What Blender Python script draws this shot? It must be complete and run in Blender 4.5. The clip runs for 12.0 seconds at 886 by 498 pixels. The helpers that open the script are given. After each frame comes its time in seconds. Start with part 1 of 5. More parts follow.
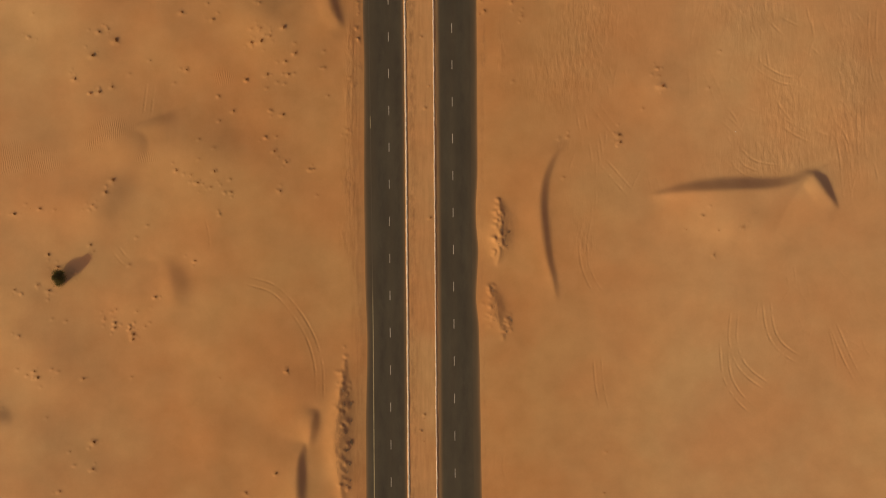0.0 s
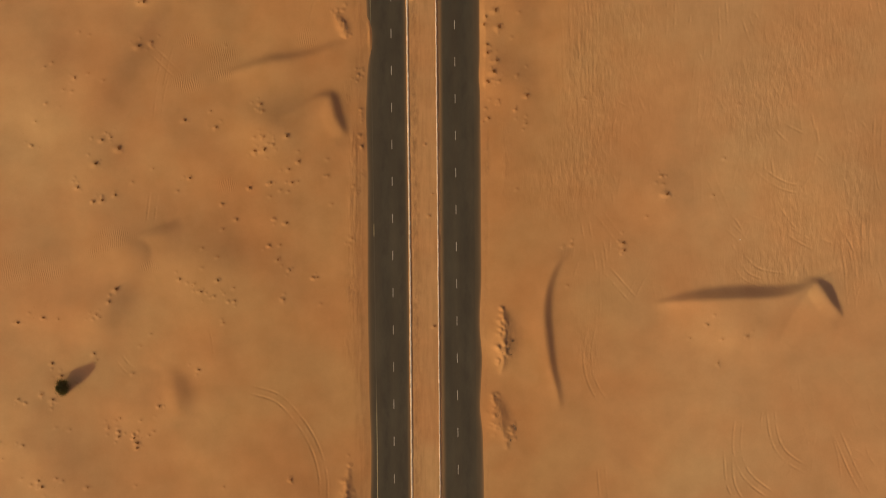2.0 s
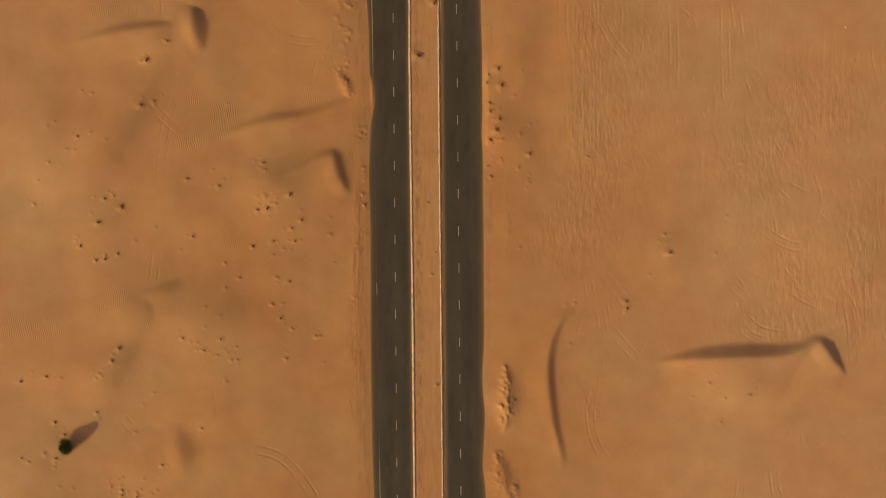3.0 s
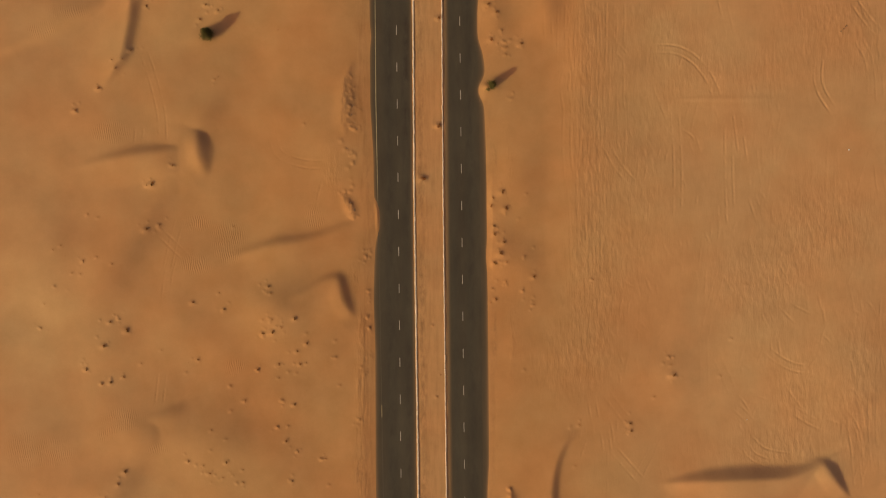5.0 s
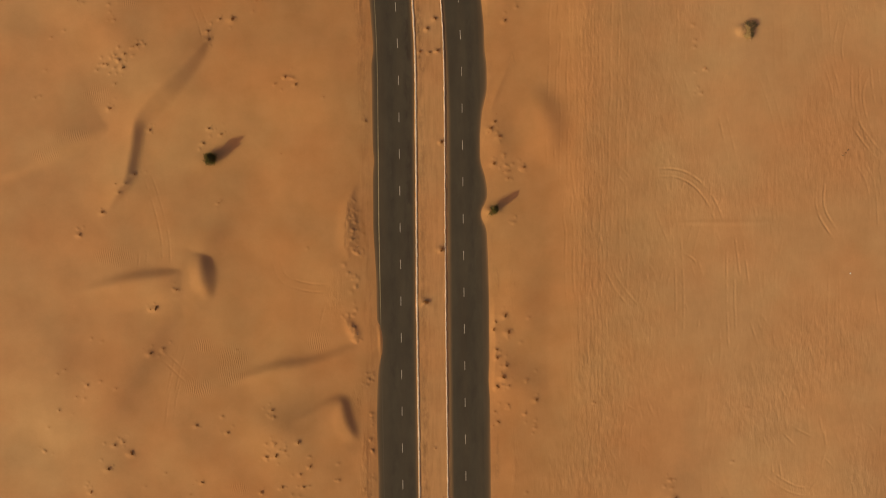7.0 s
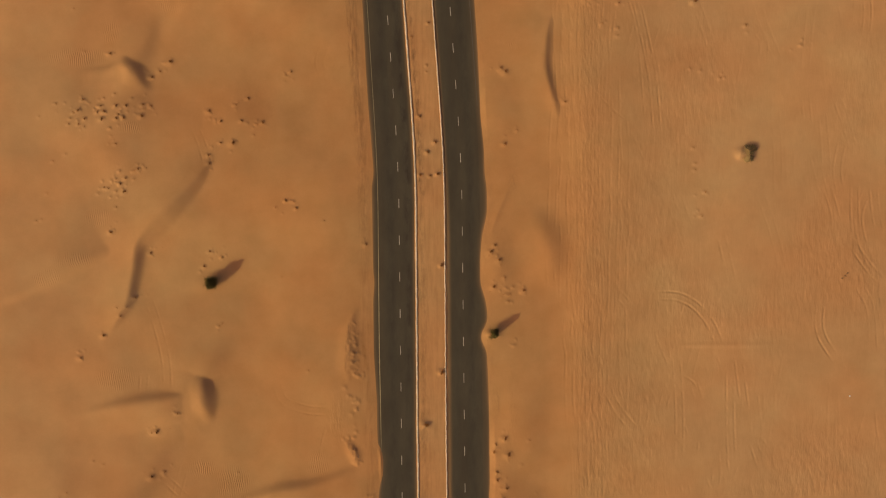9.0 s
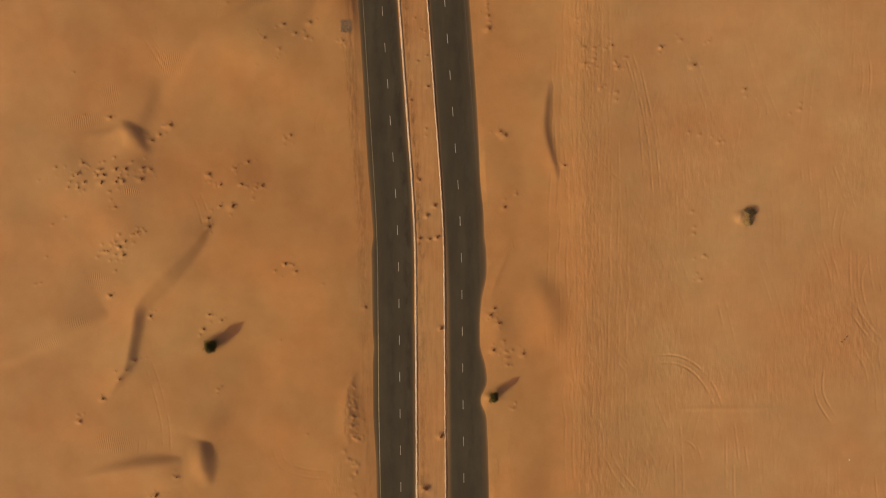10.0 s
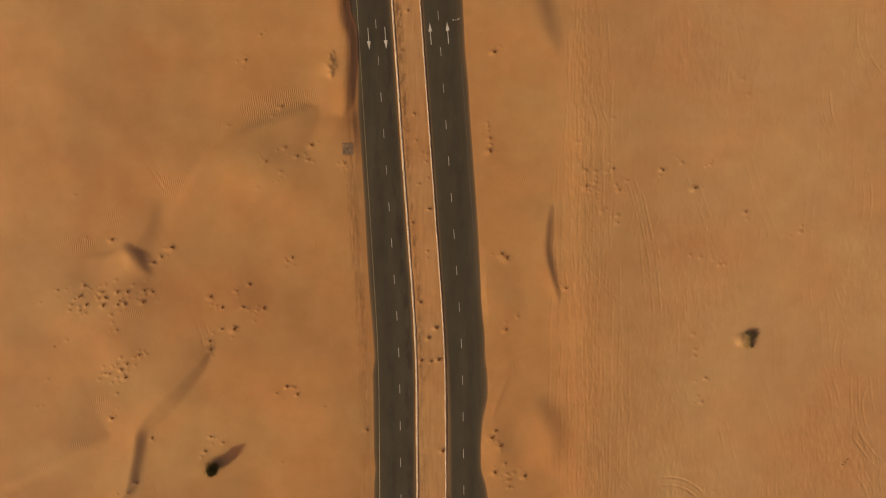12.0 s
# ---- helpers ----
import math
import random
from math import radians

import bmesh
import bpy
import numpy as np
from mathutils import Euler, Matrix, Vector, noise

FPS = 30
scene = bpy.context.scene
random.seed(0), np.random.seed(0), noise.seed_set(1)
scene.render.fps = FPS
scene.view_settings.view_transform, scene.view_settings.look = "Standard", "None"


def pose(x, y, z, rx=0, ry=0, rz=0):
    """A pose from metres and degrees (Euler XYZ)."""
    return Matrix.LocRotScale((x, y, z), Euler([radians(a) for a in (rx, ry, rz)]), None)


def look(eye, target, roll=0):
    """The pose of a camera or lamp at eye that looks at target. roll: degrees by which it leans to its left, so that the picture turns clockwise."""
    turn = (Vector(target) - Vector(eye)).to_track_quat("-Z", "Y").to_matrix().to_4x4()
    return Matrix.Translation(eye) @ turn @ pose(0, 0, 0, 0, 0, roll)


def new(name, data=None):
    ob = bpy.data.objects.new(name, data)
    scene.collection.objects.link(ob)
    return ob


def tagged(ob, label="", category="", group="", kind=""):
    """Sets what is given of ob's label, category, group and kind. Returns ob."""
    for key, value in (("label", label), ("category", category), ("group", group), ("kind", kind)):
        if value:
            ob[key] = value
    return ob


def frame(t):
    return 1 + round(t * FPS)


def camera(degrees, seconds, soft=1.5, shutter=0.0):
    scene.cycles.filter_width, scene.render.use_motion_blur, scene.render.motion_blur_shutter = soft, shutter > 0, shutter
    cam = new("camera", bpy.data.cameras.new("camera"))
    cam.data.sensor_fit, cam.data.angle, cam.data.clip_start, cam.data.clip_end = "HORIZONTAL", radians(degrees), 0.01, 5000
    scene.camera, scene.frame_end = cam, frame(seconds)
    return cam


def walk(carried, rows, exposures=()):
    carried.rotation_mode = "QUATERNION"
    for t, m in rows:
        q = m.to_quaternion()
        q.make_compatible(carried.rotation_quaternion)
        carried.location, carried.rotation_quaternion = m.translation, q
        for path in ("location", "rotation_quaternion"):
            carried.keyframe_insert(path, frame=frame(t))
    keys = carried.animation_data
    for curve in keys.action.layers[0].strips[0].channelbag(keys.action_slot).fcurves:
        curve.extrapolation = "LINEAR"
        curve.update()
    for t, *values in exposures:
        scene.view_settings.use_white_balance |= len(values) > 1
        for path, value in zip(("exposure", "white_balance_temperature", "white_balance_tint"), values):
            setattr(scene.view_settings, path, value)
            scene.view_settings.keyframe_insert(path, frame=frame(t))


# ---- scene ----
cam = camera(75.4, 12.0, soft=1.12)
PATH = [
    (0.0, 4.580, 16.449, 123.636, 0.692, -0.017, -0.439),
    (0.5, 4.415, 22.349, 123.612, 0.462, -0.003, -0.442),
    (1.0, 4.267, 28.278, 123.629, 0.247, 0.001, -0.445),
    (1.5, 4.121, 34.325, 123.657, 0.298, 0.002, -0.462),
    (2.0, 3.949, 40.535, 123.672, 0.360, -0.014, -0.477),
    (2.5, 3.713, 46.894, 123.665, 0.257, -0.006, -0.494),
    (4.5, 2.788, 73.244, 124.134, 0.331, -0.045, -0.565),
    (5.0, 2.699, 80.104, 124.188, 0.151, -0.010, -0.597),
    (5.5, 2.591, 87.001, 124.255, 0.082, -0.000, -0.633),
    (6.0, 2.484, 93.868, 124.375, 0.042, 0.001, -0.623),
    (6.5, 2.462, 100.701, 124.536, -0.095, 0.017, -0.595),
    (8.5, 2.639, 127.724, 124.869, -0.159, 0.043, -0.636),
    (9.0, 2.704, 134.366, 124.894, -0.180, 0.034, -0.625),
    (9.5, 2.762, 140.987, 124.914, -0.055, 0.002, -0.586),
    (10.0, 2.851, 147.615, 124.937, 0.068, 0.001, -0.595),
    (10.5, 2.955, 154.288, 124.964, 0.002, 0.000, -0.553),
    (11.0, 2.976, 160.986, 124.987, 0.090, -0.002, -0.569),
    (11.5, 2.916, 167.701, 125.044, 0.120, 0.002, -0.563),
    (12.0, 2.845, 174.381, 125.088, 0.036, 0.000, -0.572),
]
walk(cam, [(t, pose(x, y, z, rx, ry, rz)) for t, x, y, z, rx, ry, rz in PATH], [(0.0, -0.07, 6850, 4), (12.0, -0.07, 6850, 4)])

# ---- light: low warm sun from the south-west, clear hazy sky ----
SUN_ELEVATION, SUN_AZIMUTH = radians(20.0), math.atan2(-0.61, -0.79)
world = bpy.data.worlds.new("sky")
scene.world = world
world.use_nodes = True
sky = world.node_tree.nodes.new("ShaderNodeTexSky")
sky.sky_type, sky.sun_disc = "NISHITA", False
sky.sun_elevation, sky.sun_rotation = SUN_ELEVATION, math.pi / 2 - SUN_AZIMUTH
sky.dust_density, sky.air_density, sky.ozone_density = 4.0, 1.0, 1.0
world.node_tree.nodes["Background"].inputs[1].default_value = 0.15
dusty = world.node_tree.nodes.new("ShaderNodeMix")
dusty.data_type, dusty.blend_type = "RGBA", "MULTIPLY"
dusty.inputs[0].default_value, dusty.inputs[7].default_value = 1.0, (1.0, 0.68, 0.63, 1)  # red dust in the air
world.node_tree.links.new(sky.outputs[0], dusty.inputs[6])
world.node_tree.links.new(dusty.outputs[2], world.node_tree.nodes["Background"].inputs[0])
sun_data = bpy.data.lights.new("sun", "SUN")
sun_data.energy, sun_data.angle, sun_data.color = 2.83, radians(0.9), (1.0, 0.97, 0.60)
sun = new("sun", sun_data)
toward = Vector((math.cos(SUN_ELEVATION) * math.cos(SUN_AZIMUTH), math.cos(SUN_ELEVATION) * math.sin(SUN_AZIMUTH), math.sin(SUN_ELEVATION)))
sun.matrix_world = look(toward * 300, (0, 0, 0))


# ---- materials ----
def material(name, rough=0.9):
    m = bpy.data.materials.new(name)
    m.use_nodes = True
    nodes, links = m.node_tree.nodes, m.node_tree.links
    bsdf = nodes["Principled BSDF"]
    bsdf.inputs["Roughness"].default_value = rough
    bsdf.inputs["Specular IOR Level"].default_value = 0.15
    return m, nodes, links, bsdf


def noise_node(nodes, links, scale, detail=4.0, stretch=(1, 1, 1), rough=0.55):
    """Noise over the object's own metres; scale is in cells per metre."""
    at = nodes.new("ShaderNodeTexCoord")
    fit = nodes.new("ShaderNodeMapping")
    fit.inputs["Scale"].default_value = stretch
    tex = nodes.new("ShaderNodeTexNoise")
    tex.inputs["Scale"].default_value, tex.inputs["Detail"].default_value, tex.inputs["Roughness"].default_value = scale, detail, rough
    links.new(at.outputs["Object"], fit.inputs[0])
    links.new(fit.outputs[0], tex.inputs["Vector"])
    return tex.outputs["Fac"]


def ramp(nodes, links, fac, stops):
    r = nodes.new("ShaderNodeValToRGB")
    r.color_ramp.elements[0].position, r.color_ramp.elements[0].color = stops[0][0], (*stops[0][1], 1)
    r.color_ramp.elements[1].position, r.color_ramp.elements[1].color = stops[-1][0], (*stops[-1][1], 1)
    for where, colour in stops[1:-1]:
        r.color_ramp.elements.new(where).color = (*colour, 1)
    links.new(fac, r.inputs[0])
    return r.outputs[0]


def mix(nodes, links, fac, a, b, how="MIX"):
    n = nodes.new("ShaderNodeMix")
    n.data_type, n.blend_type = "RGBA", how
    for key, value in ((0, fac), (6, a), (7, b)):
        if isinstance(value, (int, float)):
            n.inputs[key].default_value = value
        elif isinstance(value, tuple):
            n.inputs[key].default_value = (*value, 1)
        else:
            links.new(value, n.inputs[key])
    return n.outputs[2]


def math_node(nodes, links, how, a, b):
    n = nodes.new("ShaderNodeMath")
    n.operation = how
    for i, value in enumerate((a, b)):
        if isinstance(value, (int, float)):
            n.inputs[i].default_value = value
        else:
            links.new(value, n.inputs[i])
    return n.outputs[0]


def bump(nodes, links, bsdf, height, distance, strength=1.0, under=None):
    n = nodes.new("ShaderNodeBump")
    n.inputs["Distance"].default_value, n.inputs["Strength"].default_value = distance, strength
    links.new(height, n.inputs["Height"])
    if under is not None:
        links.new(under, n.inputs["Normal"])
    links.new(n.outputs[0], bsdf.inputs["Normal"])
    return n.outputs[0]


def attribute(nodes, name):
    n = nodes.new("ShaderNodeAttribute")
    n.attribute_name = name
    return n.outputs["Fac"]


def sand_material():
    m, nodes, links, bsdf = material("orange_sand", 0.95)
    broad = ramp(nodes, links, noise_node(nodes, links, 0.028, 3.0), [(0.35, (0.455, 0.226, 0.090)), (0.5, (0.470, 0.242, 0.098)), (0.66, (0.490, 0.264, 0.107))])
    patch = ramp(nodes, links, noise_node(nodes, links, 0.22, 5.0), [(0.3, (0.93, 0.92, 0.90)), (0.7, (1.05, 1.05, 1.06))])
    grain = ramp(nodes, links, noise_node(nodes, links, 2.4, 6.0, rough=0.7), [(0.25, (0.97, 0.967, 0.964)), (0.75, (1.03, 1.03, 1.03))])
    colour = mix(nodes, links, 1.0, mix(nodes, links, 1.0, broad, patch, "MULTIPLY"), grain, "MULTIPLY")
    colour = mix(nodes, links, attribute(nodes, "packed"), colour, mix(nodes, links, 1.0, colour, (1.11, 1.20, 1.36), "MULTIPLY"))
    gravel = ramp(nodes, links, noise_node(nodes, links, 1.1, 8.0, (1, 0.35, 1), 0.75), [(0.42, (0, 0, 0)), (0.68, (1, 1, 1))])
    # brown for dirt, and for shade painted on the drifts' east sides
    dirt_shade_mix = math_node(nodes, links, "MULTIPLY", gravel, attribute(nodes, "dirt_shade"))
    colour = mix(nodes, links, dirt_shade_mix, colour, (0.25, 0.135, 0.062))
    streaks = ramp(nodes, links, noise_node(nodes, links, 1.3, 6.0, (1, 0.10, 1), 0.6), [(0.34, (0.80, 0.77, 0.76)), (0.60, (1.03, 1.02, 1.03))])
    colour = mix(nodes, links, attribute(nodes, "driven"), colour, mix(nodes, links, 1.0, colour, streaks, "MULTIPLY"))
    hue = ramp(nodes, links, noise_node(nodes, links, 0.05, 3.0), [(0.38, (1.025, 0.978, 0.95)), (0.62, (0.975, 1.02, 1.04))])
    colour = mix(nodes, links, 1.0, colour, hue, "MULTIPLY")
    links.new(colour, bsdf.inputs["Base Color"])
    # wind ripples where the ripple mask is set
    at = nodes.new("ShaderNodeTexCoord")
    turn = nodes.new("ShaderNodeMapping")
    turn.inputs["Rotation"].default_value = (0, 0, radians(-9))
    wave = nodes.new("ShaderNodeTexWave")
    wave.inputs["Scale"].default_value, wave.inputs["Distortion"].default_value = 0.70, 5.5
    wave.inputs["Detail"].default_value, wave.inputs["Detail Scale"].default_value = 2.0, 0.6
    links.new(at.outputs["Object"], turn.inputs[0])
    links.new(turn.outputs[0], wave.inputs["Vector"])
    ripples = math_node(nodes, links, "MULTIPLY", wave.outputs["Fac"], math_node(nodes, links, "MULTIPLY", attribute(nodes, "ripple"), ramp(nodes, links, noise_node(nodes, links, 0.45, 4.0), [(0.36, (0.1, 0.1, 0.1)), (0.58, (1, 1, 1))])))
    first = bump(nodes, links, bsdf, ripples, 0.027)
    fine = math_node(nodes, links, "MULTIPLY", noise_node(nodes, links, 2.2, 5.0, (1, 0.28, 1), 0.65), attribute(nodes, "rough"))
    first = bump(nodes, links, bsdf, fine, 0.07, under=first)
    second = bump(nodes, links, bsdf, noise_node(nodes, links, 0.8, 5.0, (1, 0.4, 1)), 0.020, under=first)
    bump(nodes, links, bsdf, noise_node(nodes, links, 4.0, 6.0, rough=0.7), 0.006, under=second)
    return m


def asphalt_material():
    m, nodes, links, bsdf = material("dusty_asphalt", 0.85)
    base = ramp(nodes, links, noise_node(nodes, links, 0.35, 6.0, (1, 0.12, 1)), [(0.3, (0.0505, 0.0455, 0.0345)), (0.7, (0.062, 0.056, 0.042))])
    grit = ramp(nodes, links, noise_node(nodes, links, 6.0, 6.0, rough=0.75), [(0.25, (0.86, 0.86, 0.86)), (0.75, (1.14, 1.14, 1.14))])
    worn = ramp(nodes, links, noise_node(nodes, links, 0.24, 5.0, (1, 0.35, 1), 0.65), [(0.28, (0.80, 0.81, 0.83)), (0.72, (1.20, 1.19, 1.15))])
    colour = mix(nodes, links, 1.0, mix(nodes, links, 1.0, base, grit, "MULTIPLY"), worn, "MULTIPLY")
    drops = ramp(nodes, links, noise_node(nodes, links, 0.55, 6.0, (1, 0.35, 1), 0.65), [(0.46, (0, 0, 0)), (0.62, (1, 1, 1))])
    colour = mix(nodes, links, math_node(nodes, links, "MULTIPLY", attribute(nodes, "oil"), drops), colour, (0.034, 0.030, 0.025))
    blown = ramp(nodes, links, noise_node(nodes, links, 0.5, 6.0, (1, 0.10, 1), 0.65), [(0.25, (0.55, 0.55, 0.55)), (0.75, (1.25, 1.25, 1.25))])
    colour = mix(nodes, links, math_node(nodes, links, "MULTIPLY", attribute(nodes, "dust"), blown), colour, (0.36, 0.20, 0.09))
    links.new(colour, bsdf.inputs["Base Color"])
    bump(nodes, links, bsdf, noise_node(nodes, links, 14.0, 4.0), 0.006)
    return m


def paint_material(name, fresh, dull):
    m, nodes, links, bsdf = material(name, 0.7)
    chips = ramp(nodes, links, noise_node(nodes, links, 1.6, 6.0, (1, 0.3, 1), 0.7), [(0.3, dull), (0.62, fresh)])
    worn = mix(nodes, links, attribute(nodes, "wear"), chips, (0.075, 0.062, 0.046))
    links.new(worn, bsdf.inputs["Base Color"])
    return m


def plain_material(name, dark, light, scale, rough=0.9, lumps=0.01):
    m, nodes, links, bsdf = material(name, rough)
    info = nodes.new("ShaderNodeObjectInfo")
    colour = ramp(nodes, links, noise_node(nodes, links, scale, 5.0), [(0.3, dark), (0.7, light)])
    shade = ramp(nodes, links, info.outputs["Random"], [(0.0, (0.82, 0.82, 0.82)), (1.0, (1.12, 1.12, 1.12))])
    links.new(mix(nodes, links, 1.0, colour, shade, "MULTIPLY"), bsdf.inputs["Base Color"])
    bump(nodes, links, bsdf, noise_node(nodes, links, scale * 5, 4.0), lumps)
    return m


SAND = sand_material()
ASPHALT = asphalt_material()
WHITE_PAINT = paint_material("white_road_paint", (0.70, 0.66, 0.58), (0.42, 0.36, 0.28))
YELLOW_PAINT = paint_material("pale_yellow_road_paint", (0.52, 0.44, 0.25), (0.30, 0.24, 0.13))
CONCRETE = plain_material("sandy_concrete", (0.68, 0.54, 0.385), (0.86, 0.71, 0.53), 2.0)
LEAF = plain_material("olive_green_leaf", (0.095, 0.084, 0.024), (0.205, 0.172, 0.058), 2.5)
TUFT = plain_material("brown_desert_scrub", (0.23, 0.092, 0.026), (0.36, 0.15, 0.045), 4.0)
STRAW = plain_material("straw_brown_scrub", (0.32, 0.13, 0.038), (0.47, 0.205, 0.065), 4.0)
GRASS = plain_material("pale_dry_grass", (0.58, 0.40, 0.17), (0.78, 0.57, 0.28), 4.0)
TWIGS = plain_material("grey_brown_twigs", (0.13, 0.092, 0.05), (0.24, 0.17, 0.09), 4.0)
DRY = plain_material("grey_dead_brush", (0.20, 0.115, 0.060), (0.33, 0.20, 0.11), 4.0)
BARK = plain_material("grey_brown_bark", (0.10, 0.07, 0.045), (0.19, 0.14, 0.10), 8.0)
PATCH_BITS = plain_material("graded_patch_bits", (0.27, 0.18, 0.11), (0.37, 0.255, 0.16), 3.0)
PLASTIC = plain_material("white_plastic", (0.72, 0.71, 0.69), (0.82, 0.81, 0.80), 5.0, 0.5, 0.004)


def part(name, bm, mat, parent=None, label=""):
    """Links a bmesh as one mesh object."""
    me = bpy.data.meshes.new(name)
    bm.to_mesh(me)
    bm.free()
    me.materials.append(mat)
    ob = new(name, me)
    if parent is not None:
        ob.parent = parent
    return tagged(ob, label)


def float_attribute(me, name, values):
    me.attributes.new(name, "FLOAT", "POINT").data.foreach_set("value", np.asarray(values, np.float32).ravel())


# ---- the plan of the road: straight, then bending gently to the west ----
def middle(y):
    y = np.asarray(y, float)
    return -0.001378 * np.clip(y - 141, 0, 22) ** 2 - np.clip(y - 163, 0, None) * 0.0624


def along(y):
    """Unit vectors along the road and to its east side."""
    d = Vector((float(middle(y + 0.5) - middle(y - 0.5)), 1.0, 0)).normalized()
    return d, Vector((d.y, -d.x, 0))


# where the drifted sand ends on the asphalt: y, metres from the middle of the road
EDGE_WEST = [(-35.4, -12.15), (-19.5, -12.17), (-8.6, -11.87), (-1.3, -11.70), (10.9, -12.11), (29.2, -12.25), (33.9, -12.27), (46.1, -12.18), (58.3, -12.09), (70.6, -12.37), (77.3, -12.08), (78.8, -11.99), (81.3, -11.85), (83.7, -11.35), (86.4, -11.1), (88.4, -11.0), (89.8, -11.3), (90.4, -11.95), (95.5, -12.09), (100.8, -12.06), (111.4, -12.66), (123.7, -12.65), (126.7, -12.25), (129.2, -12.59), (135.9, -12.64), (148.2, -12.68), (150.1, -12.08), (155.0, -12.25), (163.6, -12.46), (173.5, -12.37), (185.9, -12.09), (193.3, -12.05), (199.4, -12.10), (204.4, -12.23), (214.0, -11.4), (223.0, -11.0), (225.0, -11.7), (226.5, -12.2), (232.0, -12.3)]
EDGE_EAST = [(-35.6, 12.46), (-20.9, 12.35), (-8.9, 12.25), (2.1, 12.10), (7.0, 11.53), (10.6, 11.68), (17.9, 12.23), (24.0, 11.67), (27.7, 11.69), (33.7, 12.11), (58.2, 12.18), (75.3, 12.20), (78.9, 11.98), (82.6, 12.26), (94.0, 12.29), (105.0, 12.05), (112.1, 11.76), (113.6, 10.67), (115.8, 10.57), (117.3, 11.93), (119.7, 12.08), (123.4, 11.51), (125.9, 10.56), (132.0, 10.62), (136.9, 11.04), (141.8, 12.20), (147.9, 12.21), (149.8, 11.83), (156.0, 11.97), (162.2, 11.73), (170.8, 11.98), (179.4, 12.11), (191.8, 12.14), (201.7, 12.12), (210.3, 12.25), (218.9, 12.13), (228.8, 12.36)]
KERB_WEST = [(-40, -3.13), (28, -3.15), (94, -3.39), (150, -3.15), (201, -3.10), (217, -3.0), (240, -2.96)]
KERB_EAST = [(-40, 2.92), (28, 2.9), (94, 2.85), (150, 3.05), (201, 3.08), (240, 3.12)]
LINE_WEST = [(-40, -10.5), (0, -10.53), (60, -11.0), (113, -11.5), (160, -11.4), (227, -10.7), (240, -10.6)]


def between(table, y):
    return np.interp(y, [p[0] for p in table], [p[1] for p in table])


def smooth_between(table, y):
    """Like between(), rounded over about two metres."""
    return sum(w * between(table, y + s) for s, w in ((-1.6, 0.15), (-0.7, 0.2), (0, 0.3), (0.7, 0.2), (1.6, 0.15)))


# ---- the sand sheet: a fine grid under the flight path, coarser out to the horizon ----
STEP = 0.20
RELIEF = 0.78  # how high the sand stands, of the heights given below
X0, X1, Y0, Y1 = -98.0, 103.0, -41.0, 231.0


def grid_line(a, b):
    inner = np.arange(a, b + STEP / 2, STEP)
    steps = np.minimum(STEP * 1.22 ** np.arange(1, 66), 110.0)
    outer = np.cumsum(steps)
    return np.concatenate([a - outer[::-1], inner, b + outer]), len(outer)


gx, pad = grid_line(X0, X1)
gy, _ = grid_line(Y0, Y1)
GX, GY = np.meshgrid(gx, gy)
FX, FY = GX[pad:-pad, pad:-pad], GY[pad:-pad, pad:-pad]
rng = np.random.default_rng(7)


def swell(x, y, count, low, high, turn=0.0, spread=3.2):
    """Smooth waves of many directions and wavelengths, about -1 to 1."""
    z = np.zeros_like(x)
    for _ in range(count):
        a, length, phase = turn + rng.uniform(-spread, spread), rng.uniform(low, high), rng.uniform(0, 6.28)
        z += np.sin((x * np.cos(a) + y * np.sin(a)) * 2 * np.pi / length + phase)
    return z / math.sqrt(count)


U = GX - middle(GY)
side = np.clip((np.abs(U) - 13.5) / 14.0, 0, 1)
side = side * side * (3 - 2 * side)
plain = np.clip((U - 8) / 25.0, 0, 1)
Z = swell(GX, GY, 9, 26, 70) * 0.34 * (1 - 0.72 * plain) + swell(GX, GY, 8, 9, 22) * 0.075 * (1 - 0.6 * plain)
away = np.clip((np.hypot(GX, GY - 95) - 190) / 500.0, 0, 1)
Z += away * (swell(GX, GY, 10, 150, 420) * 2.2 + 1.0)
Z *= side
ripple, dirt_shade = np.zeros_like(FX), np.zeros_like(FX)
Zf = np.zeros_like(FX)


def spline(points, step):
    """A smooth curve through points, resampled about every step metres."""
    p = np.array(points, float)
    p = np.vstack([2 * p[0] - p[1], p, 2 * p[-1] - p[-2]])
    got = []
    for a, b, c, d in zip(p, p[1:], p[2:], p[3:]):
        t = np.linspace(0, 1, max(2, int(np.hypot(*(c - b)) / step)), endpoint=False)[:, None]
        got.append(0.5 * (2 * b + (c - a) * t + (2 * a - 5 * b + 4 * c - d) * t * t + (3 * b - a - 3 * c + d) * t ** 3))
    return np.vstack(got + [p[-2:-1]])


def window(points, reach):
    low, high = np.min(points, 0) - reach, np.max(points, 0) + reach
    i0, i1 = (int(np.clip((v - X0) / STEP, 0, FX.shape[1])) for v in (low[0], high[0]))
    j0, j1 = (int(np.clip((v - Y0) / STEP, 0, FX.shape[0])) for v in (low[1], high[1]))
    return slice(j0, j1), slice(i0, i1)


